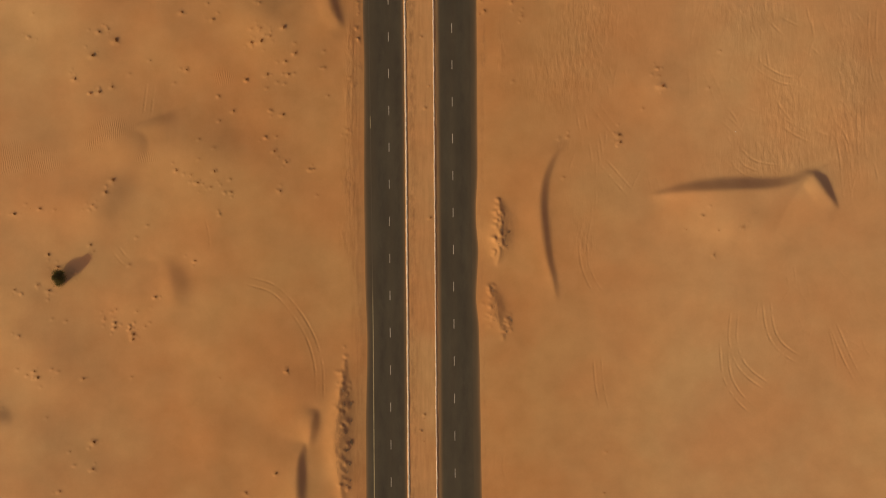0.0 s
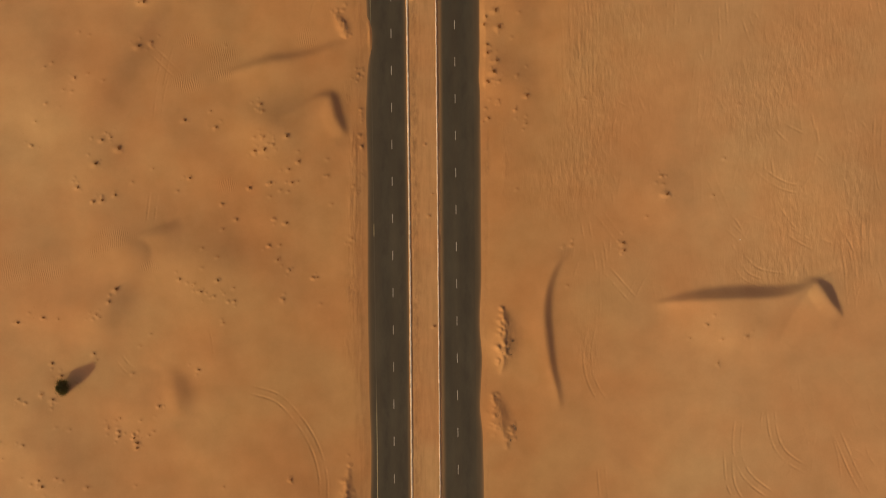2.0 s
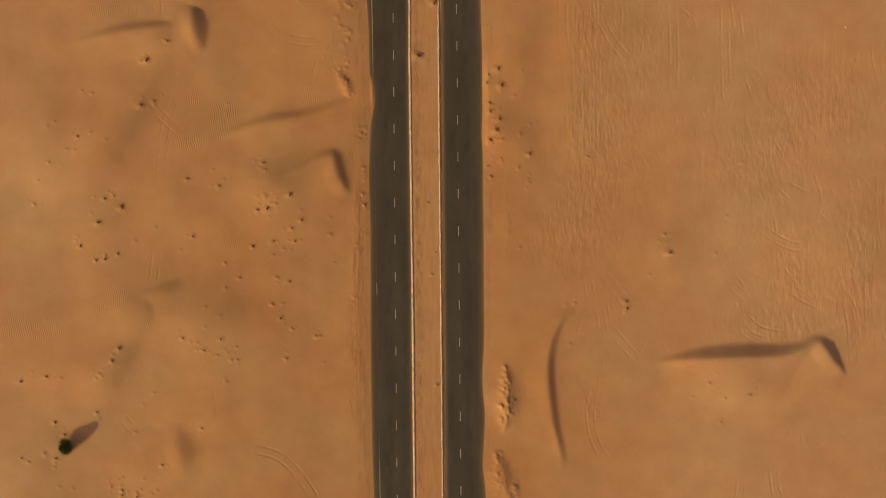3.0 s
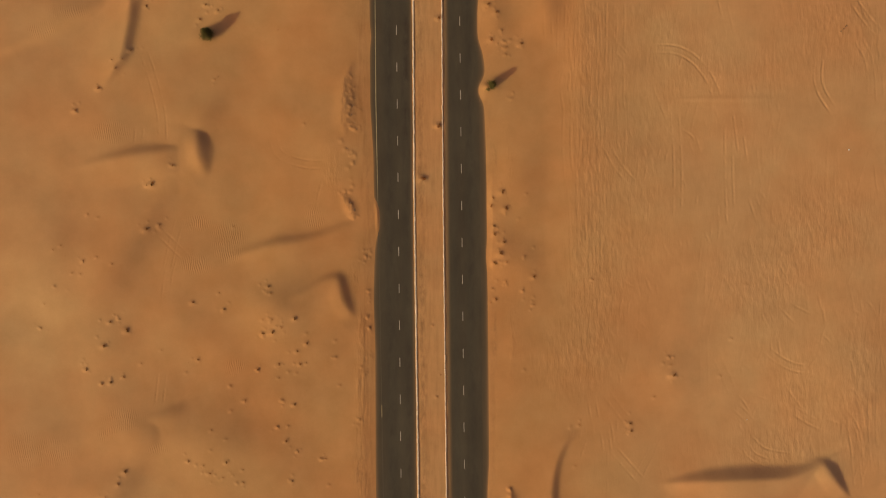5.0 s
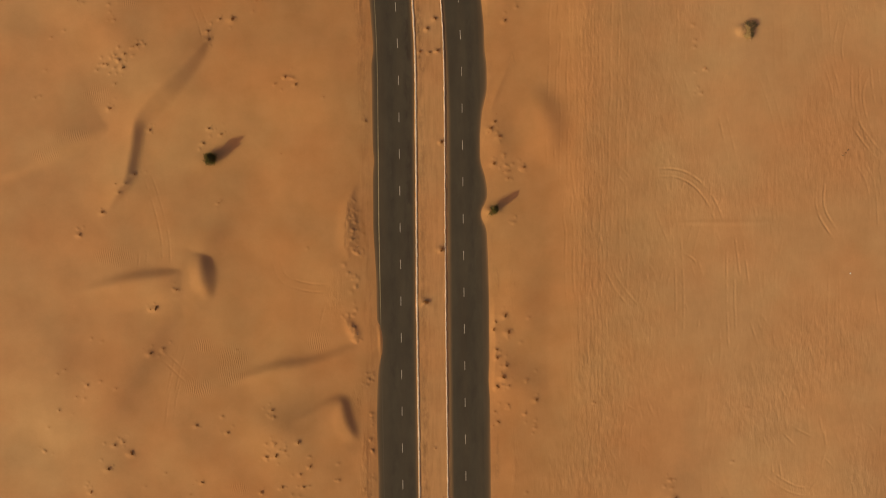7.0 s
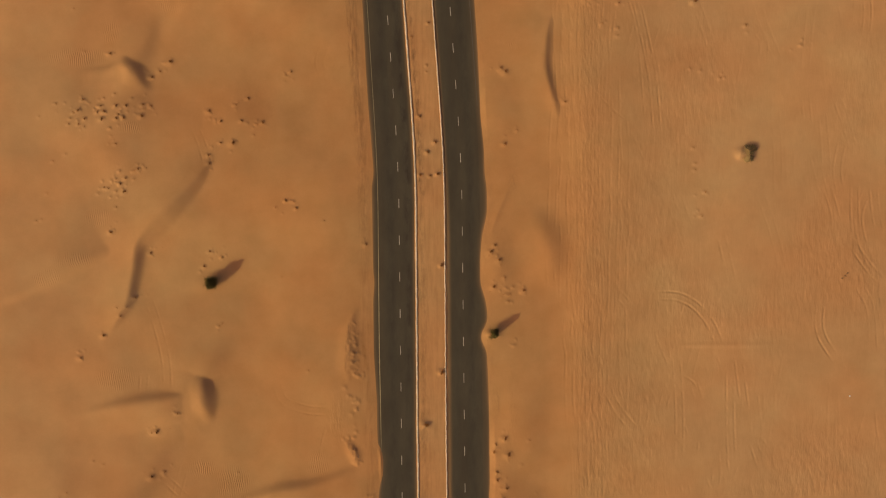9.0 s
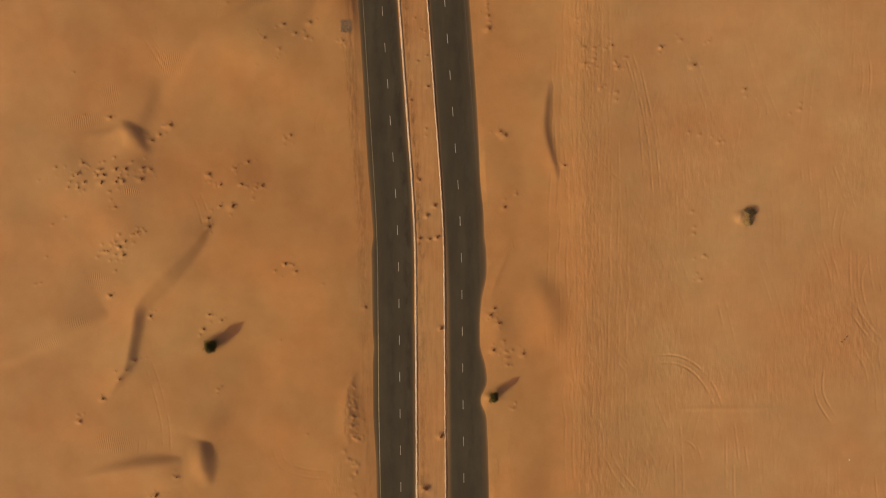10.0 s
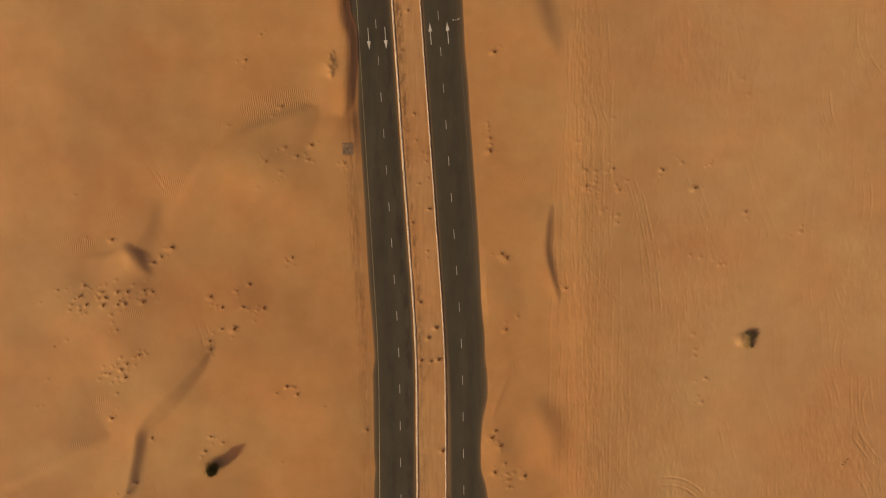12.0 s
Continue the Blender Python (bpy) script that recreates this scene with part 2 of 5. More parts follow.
def nearest(points, reach):
    """Over the window of a crest: distance (positive to its left) and the share of its length at the nearest place."""
    p = spline(points, 1.0)
    w = window(p, reach)
    x, y = FX[w], FY[w]
    best, sign, share = np.full(x.shape, 1e9), np.ones(x.shape), np.zeros(x.shape)
    for i, (a, b) in enumerate(zip(p, p[1:])):
        d = b - a
        t = np.clip(((x - a[0]) * d[0] + (y - a[1]) * d[1]) / max(d @ d, 1e-9), 0, 1)
        ex, ey = x - a[0] - t * d[0], y - a[1] - t * d[1]
        r = ex * ex + ey * ey
        near = r < best
        best[near] = r[near]
        sign[near] = np.sign(d[0] * ey - d[1] * ex)[near]
        share[near] = ((i + t) / (len(p) - 1))[near]
    return w, np.sqrt(best) * np.where(sign == 0, 1, sign), share


DUNES, HILLS = np.zeros_like(FX), np.zeros_like(FX)


def blurred(z, metres, lengthwise=None):
    """z, smoothed over about that many metres (another length along y, where given)."""
    for axis, reach in ((0, lengthwise or metres), (1, metres)):
        n = max(1, int(round(2.5 * reach / STEP)))
        k = np.exp(-(np.arange(-n, n + 1) * STEP / reach) ** 2 / 2)
        k /= k.sum()
        wide = np.pad(z, [(n, n) if i == axis else (0, 0) for i in (0, 1)], mode="edge")
        z = sum(w * (wide[i:i + z.shape[0]] if axis == 0 else wide[:, i:i + z.shape[1]]) for i, w in enumerate(k))
    return z


def dune(crest, height, lee, wind, soft):
    """A dune with its slip face on the left (lee 1) or right (-1) of the crest; soft 0 to 1 rounds it;
    height is the crest's greatest, or a tuple of heights along it."""
    w, d, s = nearest(crest, wind * 2.4)
    d, p = d * lee, spline(crest, 1.0)
    back = np.clip(-d, 0, None)
    if isinstance(height, tuple):
        top = np.interp(s, np.linspace(0, 1, len(height)), height)
        h = top * (np.clip(top / max(height), 0, 1) ** (1.0 - np.exp(-back / 4.0)))
    else:
        h = height * np.clip(np.sin(np.pi * np.clip(s, 0, 1)), 0, 1) ** (0.6 + 2.0 * (1 - np.exp(-back / 4.0)))
    for tip, inner in ((p[0], p[1]), (p[-1], p[-2])):
        away_from = (tip - inner) / np.hypot(*(tip - inner))
        past = np.clip((FX[w] - tip[0]) * away_from[0] + (FY[w] - tip[1]) * away_from[1], 0, None)
        h = h * np.exp(-(past / (1.6 + 0.7 * back)) ** 2)
    fall = np.clip(d, 0, None) * math.tan(radians(33)) * (1 - 0.55 * soft) / np.maximum(h, 1e-3)
    sharp = np.clip(1 - fall, 0, 1)
    round_ = np.exp(-(fall / 1.1) ** 2)
    lee_side = (1 - soft) * sharp + soft * round_
    wind_side = 0.75 * np.exp(-(back / wind) ** 2) + 0.25 * np.exp(-back / (0.5 * wind))
    z = blurred(h * np.where(d > 0, lee_side, wind_side), 0.22 + 1.3 * soft)
    back_only = np.clip(back / 3.0, 0, 1)
    z += (blurred(np.where(d > 0, h, h * wind_side), 2.2) - z) * back_only * back_only
    DUNES[w] = np.maximum(DUNES[w], z)


def hill(x, y, rx, ry, height):
    """A low rounded swell of sand."""
    w = window(np.array([(x, y)]), 3 * max(rx, ry))
    HILLS[w] += 1.35 * height * np.exp(-((FX[w] - x) / rx) ** 2 - ((FY[w] - y) / ry) ** 2)


def bank(crest, height, west, east):
    """A drift of sand, lumpy; its east side is coloured browner for dirt and shade."""
    w, d, s = nearest(crest, 3 * max(west, east))
    down = -1 if crest[-1][1] < crest[0][1] else 1
    d = d * down
    h = height * np.clip(np.sin(np.pi * np.clip(s, 0, 1)), 0, 1) ** (0.8 if east > 5 else 0.5 + 1.6 * (1 - np.exp(-np.abs(d) / 1.2)))
    z = blurred(h * np.exp(-(d / np.where(d > 0, west, east)) ** 2), 0.3)
    Zf[w] = np.maximum(Zf[w], z)
    # east of the crest the full brown: dirt plus painted shade
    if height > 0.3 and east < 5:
        dirt_shade[w] = np.maximum(dirt_shade[w], np.clip(z / height, 0, 1) * np.where(d < 0.3, 1.0, 0.25))


rut, berm = np.zeros_like(FX), np.zeros_like(FX)
tread = np.random.default_rng(17)


def groove(points, strength, width=0.15):
    """One wheel's rut, with the sand pushed up beside it."""
    p = spline(points, 0.16)
    k = np.arange(-5, 6)
    ci, cj = np.round((p[:, 0] - X0) / STEP).astype(int), np.round((p[:, 1] - Y0) / STEP).astype(int)
    fade = np.clip(np.minimum(np.arange(len(p)), np.arange(len(p))[::-1]) / 14.0, 0, 1)
    # the tread, and the wind's uneven work on it
    s = np.arange(len(p)) * 0.16
    a, b, c = tread.uniform(0, 6.28, 3)
    fade = fade * (1 + 0.35 * np.sin(s * 10.1 + a)) * np.clip(0.60 + 0.42 * np.sin(s * 1.7 + b) * np.sin(s * 0.53 + a) + 0.38 * np.sin(s * 0.41 + c) + tread.normal(0, 0.22, len(p)), 0.05, 1.3)
    i, j = np.broadcast_arrays(ci[:, None, None] + k[None, None, :], cj[:, None, None] + k[None, :, None])
    ok = (i >= 0) & (j >= 0) & (i < FX.shape[1]) & (j < FX.shape[0])
    n = np.broadcast_to(np.arange(len(p))[:, None, None], i.shape)[ok]
    i, j = i[ok], j[ok]
    # distance across the rut, from the tangent at the sample
    tan = np.gradient(p, axis=0)
    tan /= np.maximum(np.hypot(tan[:, 0], tan[:, 1]), 1e-9)[:, None]
    ox, oy = X0 + i * STEP - p[n, 0], Y0 + j * STEP - p[n, 1]
    lengthwise = np.abs(ox * tan[n, 0] + oy * tan[n, 1])
    d = np.abs(ox * tan[n, 1] - oy * tan[n, 0])
    ok = lengthwise < 0.2
    n, i, j, d = n[ok], i[ok], j[ok], d[ok]
    np.minimum.at(rut, (j, i), -0.062 * strength * fade[n] * np.exp(-(d / width) ** 2))
    np.maximum.at(berm, (j, i), 0.014 * strength * fade[n] * np.exp(-((d - 0.37) / 0.16) ** 2))


def tyre(points, count, strength):
    """A vehicle's track: both wheels, or one rut alone."""
    p = spline(points, 0.5)
    tan = np.gradient(p, axis=0)
    tan /= np.maximum(np.hypot(tan[:, 0], tan[:, 1]), 1e-9)[:, None]
    across = np.stack([tan[:, 1], -tan[:, 0]], 1)
    for off in ((-0.85, 0.85) if count == 2 else (0.0,)):
        groove((p + across * off)[::3], strength)


# dunes, by their crests
dune([(31.5, 40.7), (28.6, 37.9), (26.4, 33.0), (25.7, 27.6), (26.1, 21.5), (27.0, 15.4), (28.2, 11.1), (29.1, 6.6)], 0.95, 1, 7.0, 0.10)
dune([(48.9, 29.3), (58.6, 29.9), (67.2, 30.2), (73.3, 30.3), (77.5, 30.8), (81.2, 32.0), (83.6, 33.2)], (0, 0.8, 1.35, 1.65, 1.75, 1.6, 1.3, 0.9), 1, 9.0, 0.05)
dune([(83.3, 34.3), (84.3, 33.0), (85.3, 31.3), (86.6, 29.5), (88.4, 27.6), (90.5, 25.6)], (0, 1.35, 1.75, 1.5, 0.9, 0), 1, 13.0, 0.14)
dune([(-30.8, 70.4), (-27.7, 71.4), (-25.0, 72.7), (-22.5, 73.9), (-20.1, 74.2), (-19.6, 72.9), (-19.2, 70.9), (-18.4, 68.7), (-17.4, 67.1), (-16.3, 65.6)], (0, 0.3, 0.5, 0.65, 0.8, 1.0, 1.1, 1.0, 0.7, 0), 1, 6.0, 0.18)
dune([(-44.2, 78.6), (-38.6, 80.6), (-32.5, 82.1), (-28.8, 82.4), (-23.9, 83.5), (-20.2, 84.9), (-16.5, 86.6)], 0.8, 1, 5.0, 0.20)
dune([(-55.6, 15.6), (-54.2, 13.6), (-53.6, 11.6), (-53.2, 9.4), (-52.6, 7.0), (-51.8, 4.6)], (0.2, 0.75, 1.05, 1.05, 0.55, 0), 1, 5.0, 0.70)
dune([(-68.0, 14.2), (-62.0, 14.6), (-57.0, 14.5), (-54.0, 13.4)], (0, 0.2, 0.32, 0.3), 1, 5.0, 0.60)
dune([(-66.0, 44.3), (-60.5, 44.9), (-57.4, 44.9), (-55.2, 45.6), (-53.8, 46.6)], (0, 0.5, 0.8, 1.0, 0.6), 1, 5.0, 0.50)
dune([(-56.2, 46.4), (-54.8, 44.4), (-55.2, 41.8), (-57.2, 38.8)], (0.5, 0.75, 0.5, 0), 1, 5.0, 0.80)
dune([(-47.6, 153.8), (-49.8, 150.8), (-53.0, 147.2), (-56.6, 143.6), (-60.3, 140.2), (-62.6, 137.6), (-63.8, 135.7), (-64.3, 133.3), (-64.6, 130.4), (-65.4, 126.7), (-66.0, 123.4), (-67.5, 120.8), (-70.1, 116.3)], (0.25, 0.95, 1.35, 1.65, 1.85, 1.9, 1.6, 1.25, 1.05, 1.0, 0.9, 0.65, 0.2), 1, 7.0, 0.08)
dune([(-49.2, 107.2), (-49.7, 105.9), (-49.9, 104.2), (-49.8, 102.2), (-49.3, 100.2), (-48.6, 98.2), (-48.0, 96.4)], (0.1, 1.0, 1.55, 1.65, 1.4, 0.7, 0), 1, 4.5, 0.30)
dune([(-42.6, 118.0), (-45.4, 114.0), (-48.2, 109.8), (-49.8, 107.2)], (0, 0.3, 0.6, 0.7), 1, 4.0, 0.80)
dune([(-77.5, 98.8), (-69.7, 100.5), (-62.9, 101.6), (-58.0, 102.2), (-54.3, 103.0), (-51.6, 104.0), (-49.6, 105.0)], (0, 0.35, 0.7, 0.9, 0.8, 0.65, 0.6), 1, 6.0, 0.22)
dune([(-76.0, 173.0), (-72.9, 173.5), (-68.6, 173.9), (-66.4, 174.6), (-65.1, 174.3), (-64.0, 172.8), (-62.9, 171.2), (-61.7, 169.8), (-60.6, 168.6)], (0, 0.25, 0.45, 0.9, 1.6, 1.75, 1.3, 0.6, 0), 1, 6.0, 0.30)
dune([(-59.2, 186.0), (-60.2, 182.6), (-61.6, 179.0), (-63.2, 176.3), (-64.8, 174.4)], (0, 0.35, 0.65, 0.95, 1.1), 1, 5.0, 0.55)
dune([(26.6, 184.0), (25.8, 180.5), (25.4, 176.8), (25.2, 174.1), (25.7, 171.0), (26.4, 168.2), (27.2, 165.5), (28.2, 162.0)], 0.75, 1, 7.0, 0.06)
dune([(-19.0, 236.5), (-18.8, 229.1), (-18.7, 225.0), (-17.9, 222.3), (-17.3, 219.8), (-17.3, 216.7), (-17.7, 213.0), (-17.8, 209.3), (-17.9, 205.6), (-18.8, 203.0), (-20.4, 201.0)], (0.9, 1.3, 1.3, 1.2, 1.2, 1.3, 1.3, 1.25, 1.1, 0.7, 0.1), 1, 7.0, 0.16)
dune([(-97.0, 122.1), (-93.3, 123.9), (-86.0, 126.9), (-78.6, 130.5), (-69.9, 134.1), (-64.3, 136.5)], 0.8, -1, 9.0, 0.35)
dune([(-58.0, 180.1), (-51.8, 188.7), (-46.2, 195.1), (-40.6, 199.4), (-33.1, 202.8), (-26.9, 205.1), (-20.8, 206.6)], 0.75, 1, 6.0, 0.40)
dune([(22.1, 234.8), (23.6, 229.9), (24.8, 224.9), (26.5, 220.0), (28.7, 215.0)], 0.8, 1, 8.0, 0.70)
dune([(-24.4, -22.4), (-25.9, -24.8), (-26.6, -26.8), (-26.8, -30.2), (-26.8, -33.8), (-26.5, -38.1), (-25.6, -41.7)], 1.15, 1, 6.0, 0.06)
dune([(-22.7, -16.5), (-23.3, -17.9), (-23.7, -20.0), (-24.1, -22.0), (-24.3, -24.8)], 0.9, 1, 5.0, 0.12)
dune([(-95.7, -21.0), (-92.7, -19.4), (-90.2, -18.1), (-88.2, -16.9)], 0.85, -1, 6.0, 0.40)
dune([(-53.1, 100.2), (-55.1, 96.5), (-58.1, 92.3), (-62.1, 86.2), (-66.2, 80.1), (-70.5, 74.5), (-77.0, 67.5), (-85.0, 60.0), (-95.0, 52.0)], (0, 0.6, 1.05, 1.35, 1.4, 1.1, 0.75, 0.4, 0), 1, 8.0, 0.80)
dune([(21.8, 142.5), (23.8, 138.8), (25.4, 135.8), (26.1, 132.6), (25.8, 129.4), (24.8, 125.6)], 0.85, 1, 6.0, 0.80)
hill(19.6, 94.0, 4.4, 7.0, 0.42)
hill(19.8, 77.5, 4.2, 5.0, 0.36)
dune([(-25.6, 195.1), (-22.7, 198.3), (-19.8, 201.5), (-17.7, 204.6), (-17.1, 207.1)], (0, 0.6, 0.9, 0.7, 0), 1, 6.0, 0.75)
dune([(-56.5, 45.9), (-60.7, 41.0), (-65.1, 34.3), (-67.5, 29.5), (-70.0, 25.2), (-74.3, 21.0)], (0.5, 0.75, 0.8, 0.85, 0.7, 0), 1, 7.0, 0.80)
dune([(-90.2, -4.4), (-87.1, 1.6), (-84.7, 5.3), (-80.4, 10.1)], 0.6, -1, 8.0, 0.80)
# low swells
hill(-47.4, 38.5, 9.0, 7.0, 0.55)
hill(-62.6, 41.0, 6.0, 5.0, 0.40)
hill(-60.9, 6.9, 6.0, 5.0, 0.35)
hill(-79.3, -5.5, 7.0, 6.0, 0.40)
hill(-76.7, 27.7, 8.0, 6.0, 0.45)
hill(-33.5, 66.8, 7.5, 6.5, 0.75)
hill(-83.8, 76.0, 9.0, 8.0, 0.50)
hill(-72.9, 58.8, 7.0, 6.0, 0.30)
hill(-81.5, 82.7, 9.0, 7.0, 0.50)
hill(-56.8, 97.2, 7.0, 4.0, 0.35)
hill(-77.3, 136.7, 10.0, 8.0, 0.40)
hill(-77.9, 165.5, 7.0, 6.0, 0.40)
hill(-66.8, 164.8, 6.0, 5.0, 0.35)
hill(-86.0, 219.9, 12.0, 10.0, 0.50)
hill(-38.2, 194.1, 9.0, 6.0, 0.50)
hill(-68.1, 155.6, 7.0, 6.0, 0.40)
hill(-42.2, 162.7, 7.0, 6.0, 0.30)
hill(14.6, 164.6, 5.0, 6.0, 0.30)
hill(14.2, 89.0, 3.0, 6.0, 0.25)
hill(14.4, 130.7, 3.0, 5.0, 0.30)
hill(15.2, 78.9, 3.0, 5.0, 0.30)
hill(51.5, 53.0, 6.0, 5.0, 0.25)
hill(67.1, 23.6, 9.0, 5.0, 0.40)
hill(-28.2, -12.2, 6.0, 5.0, 0.30)
hill(-52.1, 63.5, 8.0, 6.0, 0.30)
hill(-53.0, 192.4, 9.0, 8.0, 0.35)
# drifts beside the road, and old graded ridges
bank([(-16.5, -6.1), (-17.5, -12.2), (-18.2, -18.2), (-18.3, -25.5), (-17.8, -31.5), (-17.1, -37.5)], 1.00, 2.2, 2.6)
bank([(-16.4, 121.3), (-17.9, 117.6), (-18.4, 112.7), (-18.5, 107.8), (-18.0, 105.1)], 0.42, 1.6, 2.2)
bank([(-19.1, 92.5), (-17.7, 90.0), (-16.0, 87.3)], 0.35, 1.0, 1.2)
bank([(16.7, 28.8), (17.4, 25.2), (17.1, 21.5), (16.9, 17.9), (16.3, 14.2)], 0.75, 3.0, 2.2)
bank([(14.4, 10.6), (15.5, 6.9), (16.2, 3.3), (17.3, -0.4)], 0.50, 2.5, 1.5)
bank([(-20.9, 217.4), (-21.2, 214.9), (-21.0, 211.8)], 0.45, 2.0, 1.2)
bank([(17.4, 147.6), (15.6, 143.6), (14.2, 140.4), (12.9, 136.5)], 0.17, 0.6, 0.35)
bank([(12.8, 116.3), (12.5, 114.6)], 0.35, 1.3, 2.0)
bank([(35.8, 235.9), (35.5, 216.2), (35.0, 203.9), (34.6, 191.5), (34.4, 176.7), (34.2, 154.5), (34.0, 136.0), (33.8, 117.6)], 0.55, 4.6, 12.0)
bank([(34.7, 167.3), (34.9, 140.3), (34.3, 129.3), (33.6, 117.0), (33.3, 107.2), (32.7, 96.2), (32.5, 81.5), (34.2, 66.8)], 0.55, 4.6, 12.0)
bank([(46.3, 112.2), (57.4, 112.4), (67.2, 112.3), (77.0, 112.4)], 0.07, 0.4, 0.4)
bank([(67.6, 152.7), (68.0, 155.4)], 0.50, 1.2, 1.0)
# tyre tracks
tyre([(-51.1, 161.3), (-49.5, 157.6), (-48.6, 154.5), (-48.1, 152.1)], 2, 0.8)
tyre([(37.6, -5.4), (38.0, -10.9), (38.6, -14.5), (39.6, -18.6)], 2, 1.0)
tyre([(67.3, 4.1), (66.9, -2.0), (68.0, -6.3), (70.2, -9.3), (74.1, -12.3)], 2, 1.0)
tyre([(64.9, -2.0), (65.3, -8.7), (66.6, -12.3), (68.9, -15.4), (72.2, -18.3)], 2, 1.0)
tyre([(74.1, 7.1), (74.8, 1.0), (76.3, -2.7), (79.0, -5.2), (82.6, -7.2)], 2, 1.0)
tyre([(88.2, 1.5), (90.0, -2.8), (92.1, -7.7), (95.0, -12.9)], 2, 1.0)
tyre([(87.3, 0.9), (88.5, -3.4), (89.2, -8.2), (89.4, -12.5)], 1, 0.7)
tyre([(98.3, 69.7), (97.9, 62.4), (98.4, 56.3), (100.1, 50.8)], 2, 0.8)
tyre([(72.1, 58.2), (75.0, 55.8), (78.6, 54.0), (82.7, 53.5)], 2, 0.9)
tyre([(67.5, 37.6), (69.1, 35.1), (72.1, 33.6), (74.8, 33.3)], 2, 0.9)
tyre([(68.5, 40.0), (71.5, 36.9), (74.5, 35.9), (78.8, 35.3)], 1, 0.9)
tyre([(77.7, 45.1), (81.9, 42.4), (85.6, 40.7)], 2, 0.8)
tyre([(75.9, 50.9), (78.9, 46.6), (81.9, 43.0)], 1, 0.8)
tyre([(39.2, 36.6), (41.6, 33.8), (45.8, 28.9)], 2, 0.8)
tyre([(48.0, 36.9), (45.9, 33.5), (44.0, 29.4)], 2, 0.6)
tyre([(35.8, 24.1), (34.9, 18.9), (35.3, 14.1), (37.1, 9.8), (39.5, 6.7)], 2, 0.9)
tyre([(90.5, 41.7), (91.3, 36.8), (91.6, 31.9), (92.1, 27.0)], 2, 0.8)
tyre([(89.3, 45.3), (92.3, 40.4), (93.0, 33.1), (92.7, 27.0)], 1, 0.8)
tyre([(95.4, 51.4), (95.1, 41.6), (95.8, 30.7)], 2, 0.6)
tyre([(79.2, 10.1), (82.2, 7.0), (83.9, 2.7)], 1, 0.6)
tyre([(96.7, 3.9), (98.6, 2.0), (100.4, 1.2)], 2, 0.8)
tyre([(16.6, -24.5), (16.3, -29.4), (17.5, -32.4), (19.8, -34.0)], 2, 0.6)
tyre([(-37.8, 11.6), (-31.7, 9.5), (-27.1, 4.5), (-23.8, -1.3), (-22.2, -7.4), (-22.0, -14.4)], 2, 1.0)
tyre([(-58.2, 54.4), (-58.6, 50.8), (-59.0, 46.5)], 2, 0.8)
tyre([(-55.4, 80.1), (-56.7, 75.2), (-57.4, 69.1)], 2, 0.8)
tyre([(-66.2, 18.8), (-64.3, 16.3), (-62.1, 14.6)], 2, 0.9)
tyre([(-46.5, 25.1), (-45.6, 20.8), (-45.4, 16.5)], 1, 0.7)
tyre([(-48.7, 8.6), (-46.1, 5.0), (-43.7, 1.1)], 1, 0.6)
tyre([(-31.4, -17.5), (-30.4, -19.6), (-29.2, -21.5)], 1, 0.7)
tyre([(-61.7, 123.8), (-60.3, 119.9), (-58.6, 113.8), (-57.8, 109.5), (-57.5, 103.9)], 2, 0.6)
tyre([(-62.6, 107.7), (-63.0, 102.2)], 2, 0.8)
tyre([(-34.1, 105.3), (-32.3, 101.2), (-27.4, 99.3), (-22.7, 98.9)], 2, 0.7)
tyre([(-23.1, 96.2), (-24.3, 91.9), (-24.8, 88.2)], 1, 0.5)
tyre([(-58.4, 84.7), (-51.5, 77.9)], 2, 0.7)
tyre([(-53.9, 88.0), (-55.5, 82.5), (-57.1, 75.7)], 2, 0.6)
tyre([(48.9, 123.4), (53.8, 123.0), (57.7, 120.8), (60.9, 116.7), (63.0, 111.3)], 2, 1.1)
tyre([(84.8, 122.0), (84.3, 117.1), (85.2, 113.4), (88.2, 108.6)], 2, 1.1)
tyre([(91.7, 134.2), (95.0, 129.3), (99.0, 124.7)], 2, 1.0)
tyre([(93.1, 125.0), (95.5, 120.1), (96.0, 112.7)], 2, 0.7)
tyre([(96.7, 123.1), (97.4, 117.6), (97.8, 110.9)], 2, 0.8)
tyre([(97.1, 98.6), (97.6, 93.0), (98.8, 88.7)], 2, 0.7)
tyre([(92.4, 147.1), (92.3, 140.9), (92.6, 136.0)], 2, 0.8)
tyre([(96.4, 147.0), (96.9, 140.9), (97.9, 135.4)], 2, 0.8)
tyre([(86.2, 147.1), (87.8, 141.6), (88.3, 136.7)], 2, 0.6)
tyre([(69.7, 91.5), (71.5, 85.7)], 2, 0.7)
tyre([(63.2, 136.3), (64.3, 131.4), (65.5, 125.9)], 2, 0.6)
tyre([(54.7, 145.0), (55.9, 141.3), (57.6, 136.4)], 1, 0.6)
tyre([(37.7, 103.5), (40.7, 98.0), (44.9, 93.0)], 2, 0.6)
tyre([(53.1, 110.7), (53.6, 102.1), (53.7, 93.5), (53.4, 86.2)], 2, 0.7)
tyre([(66.6, 110.6), (67.3, 104.4), (68.0, 98.3)], 2, 0.8)
tyre([(64.9, 106.9), (64.8, 95.9), (65.1, 86.0)], 2, 0.7)
tyre([(45.2, 187.7), (46.8, 180.3), (48.0, 174.1), (48.9, 166.7), (49.5, 158.1)], 2, 0.9)
tyre([(43.5, 190.2), (45.6, 182.8), (46.7, 174.1), (47.8, 159.3)], 2, 0.6)
tyre([(84.8, 207.1), (85.5, 202.7), (86.7, 199.4)], 1, 0.8)
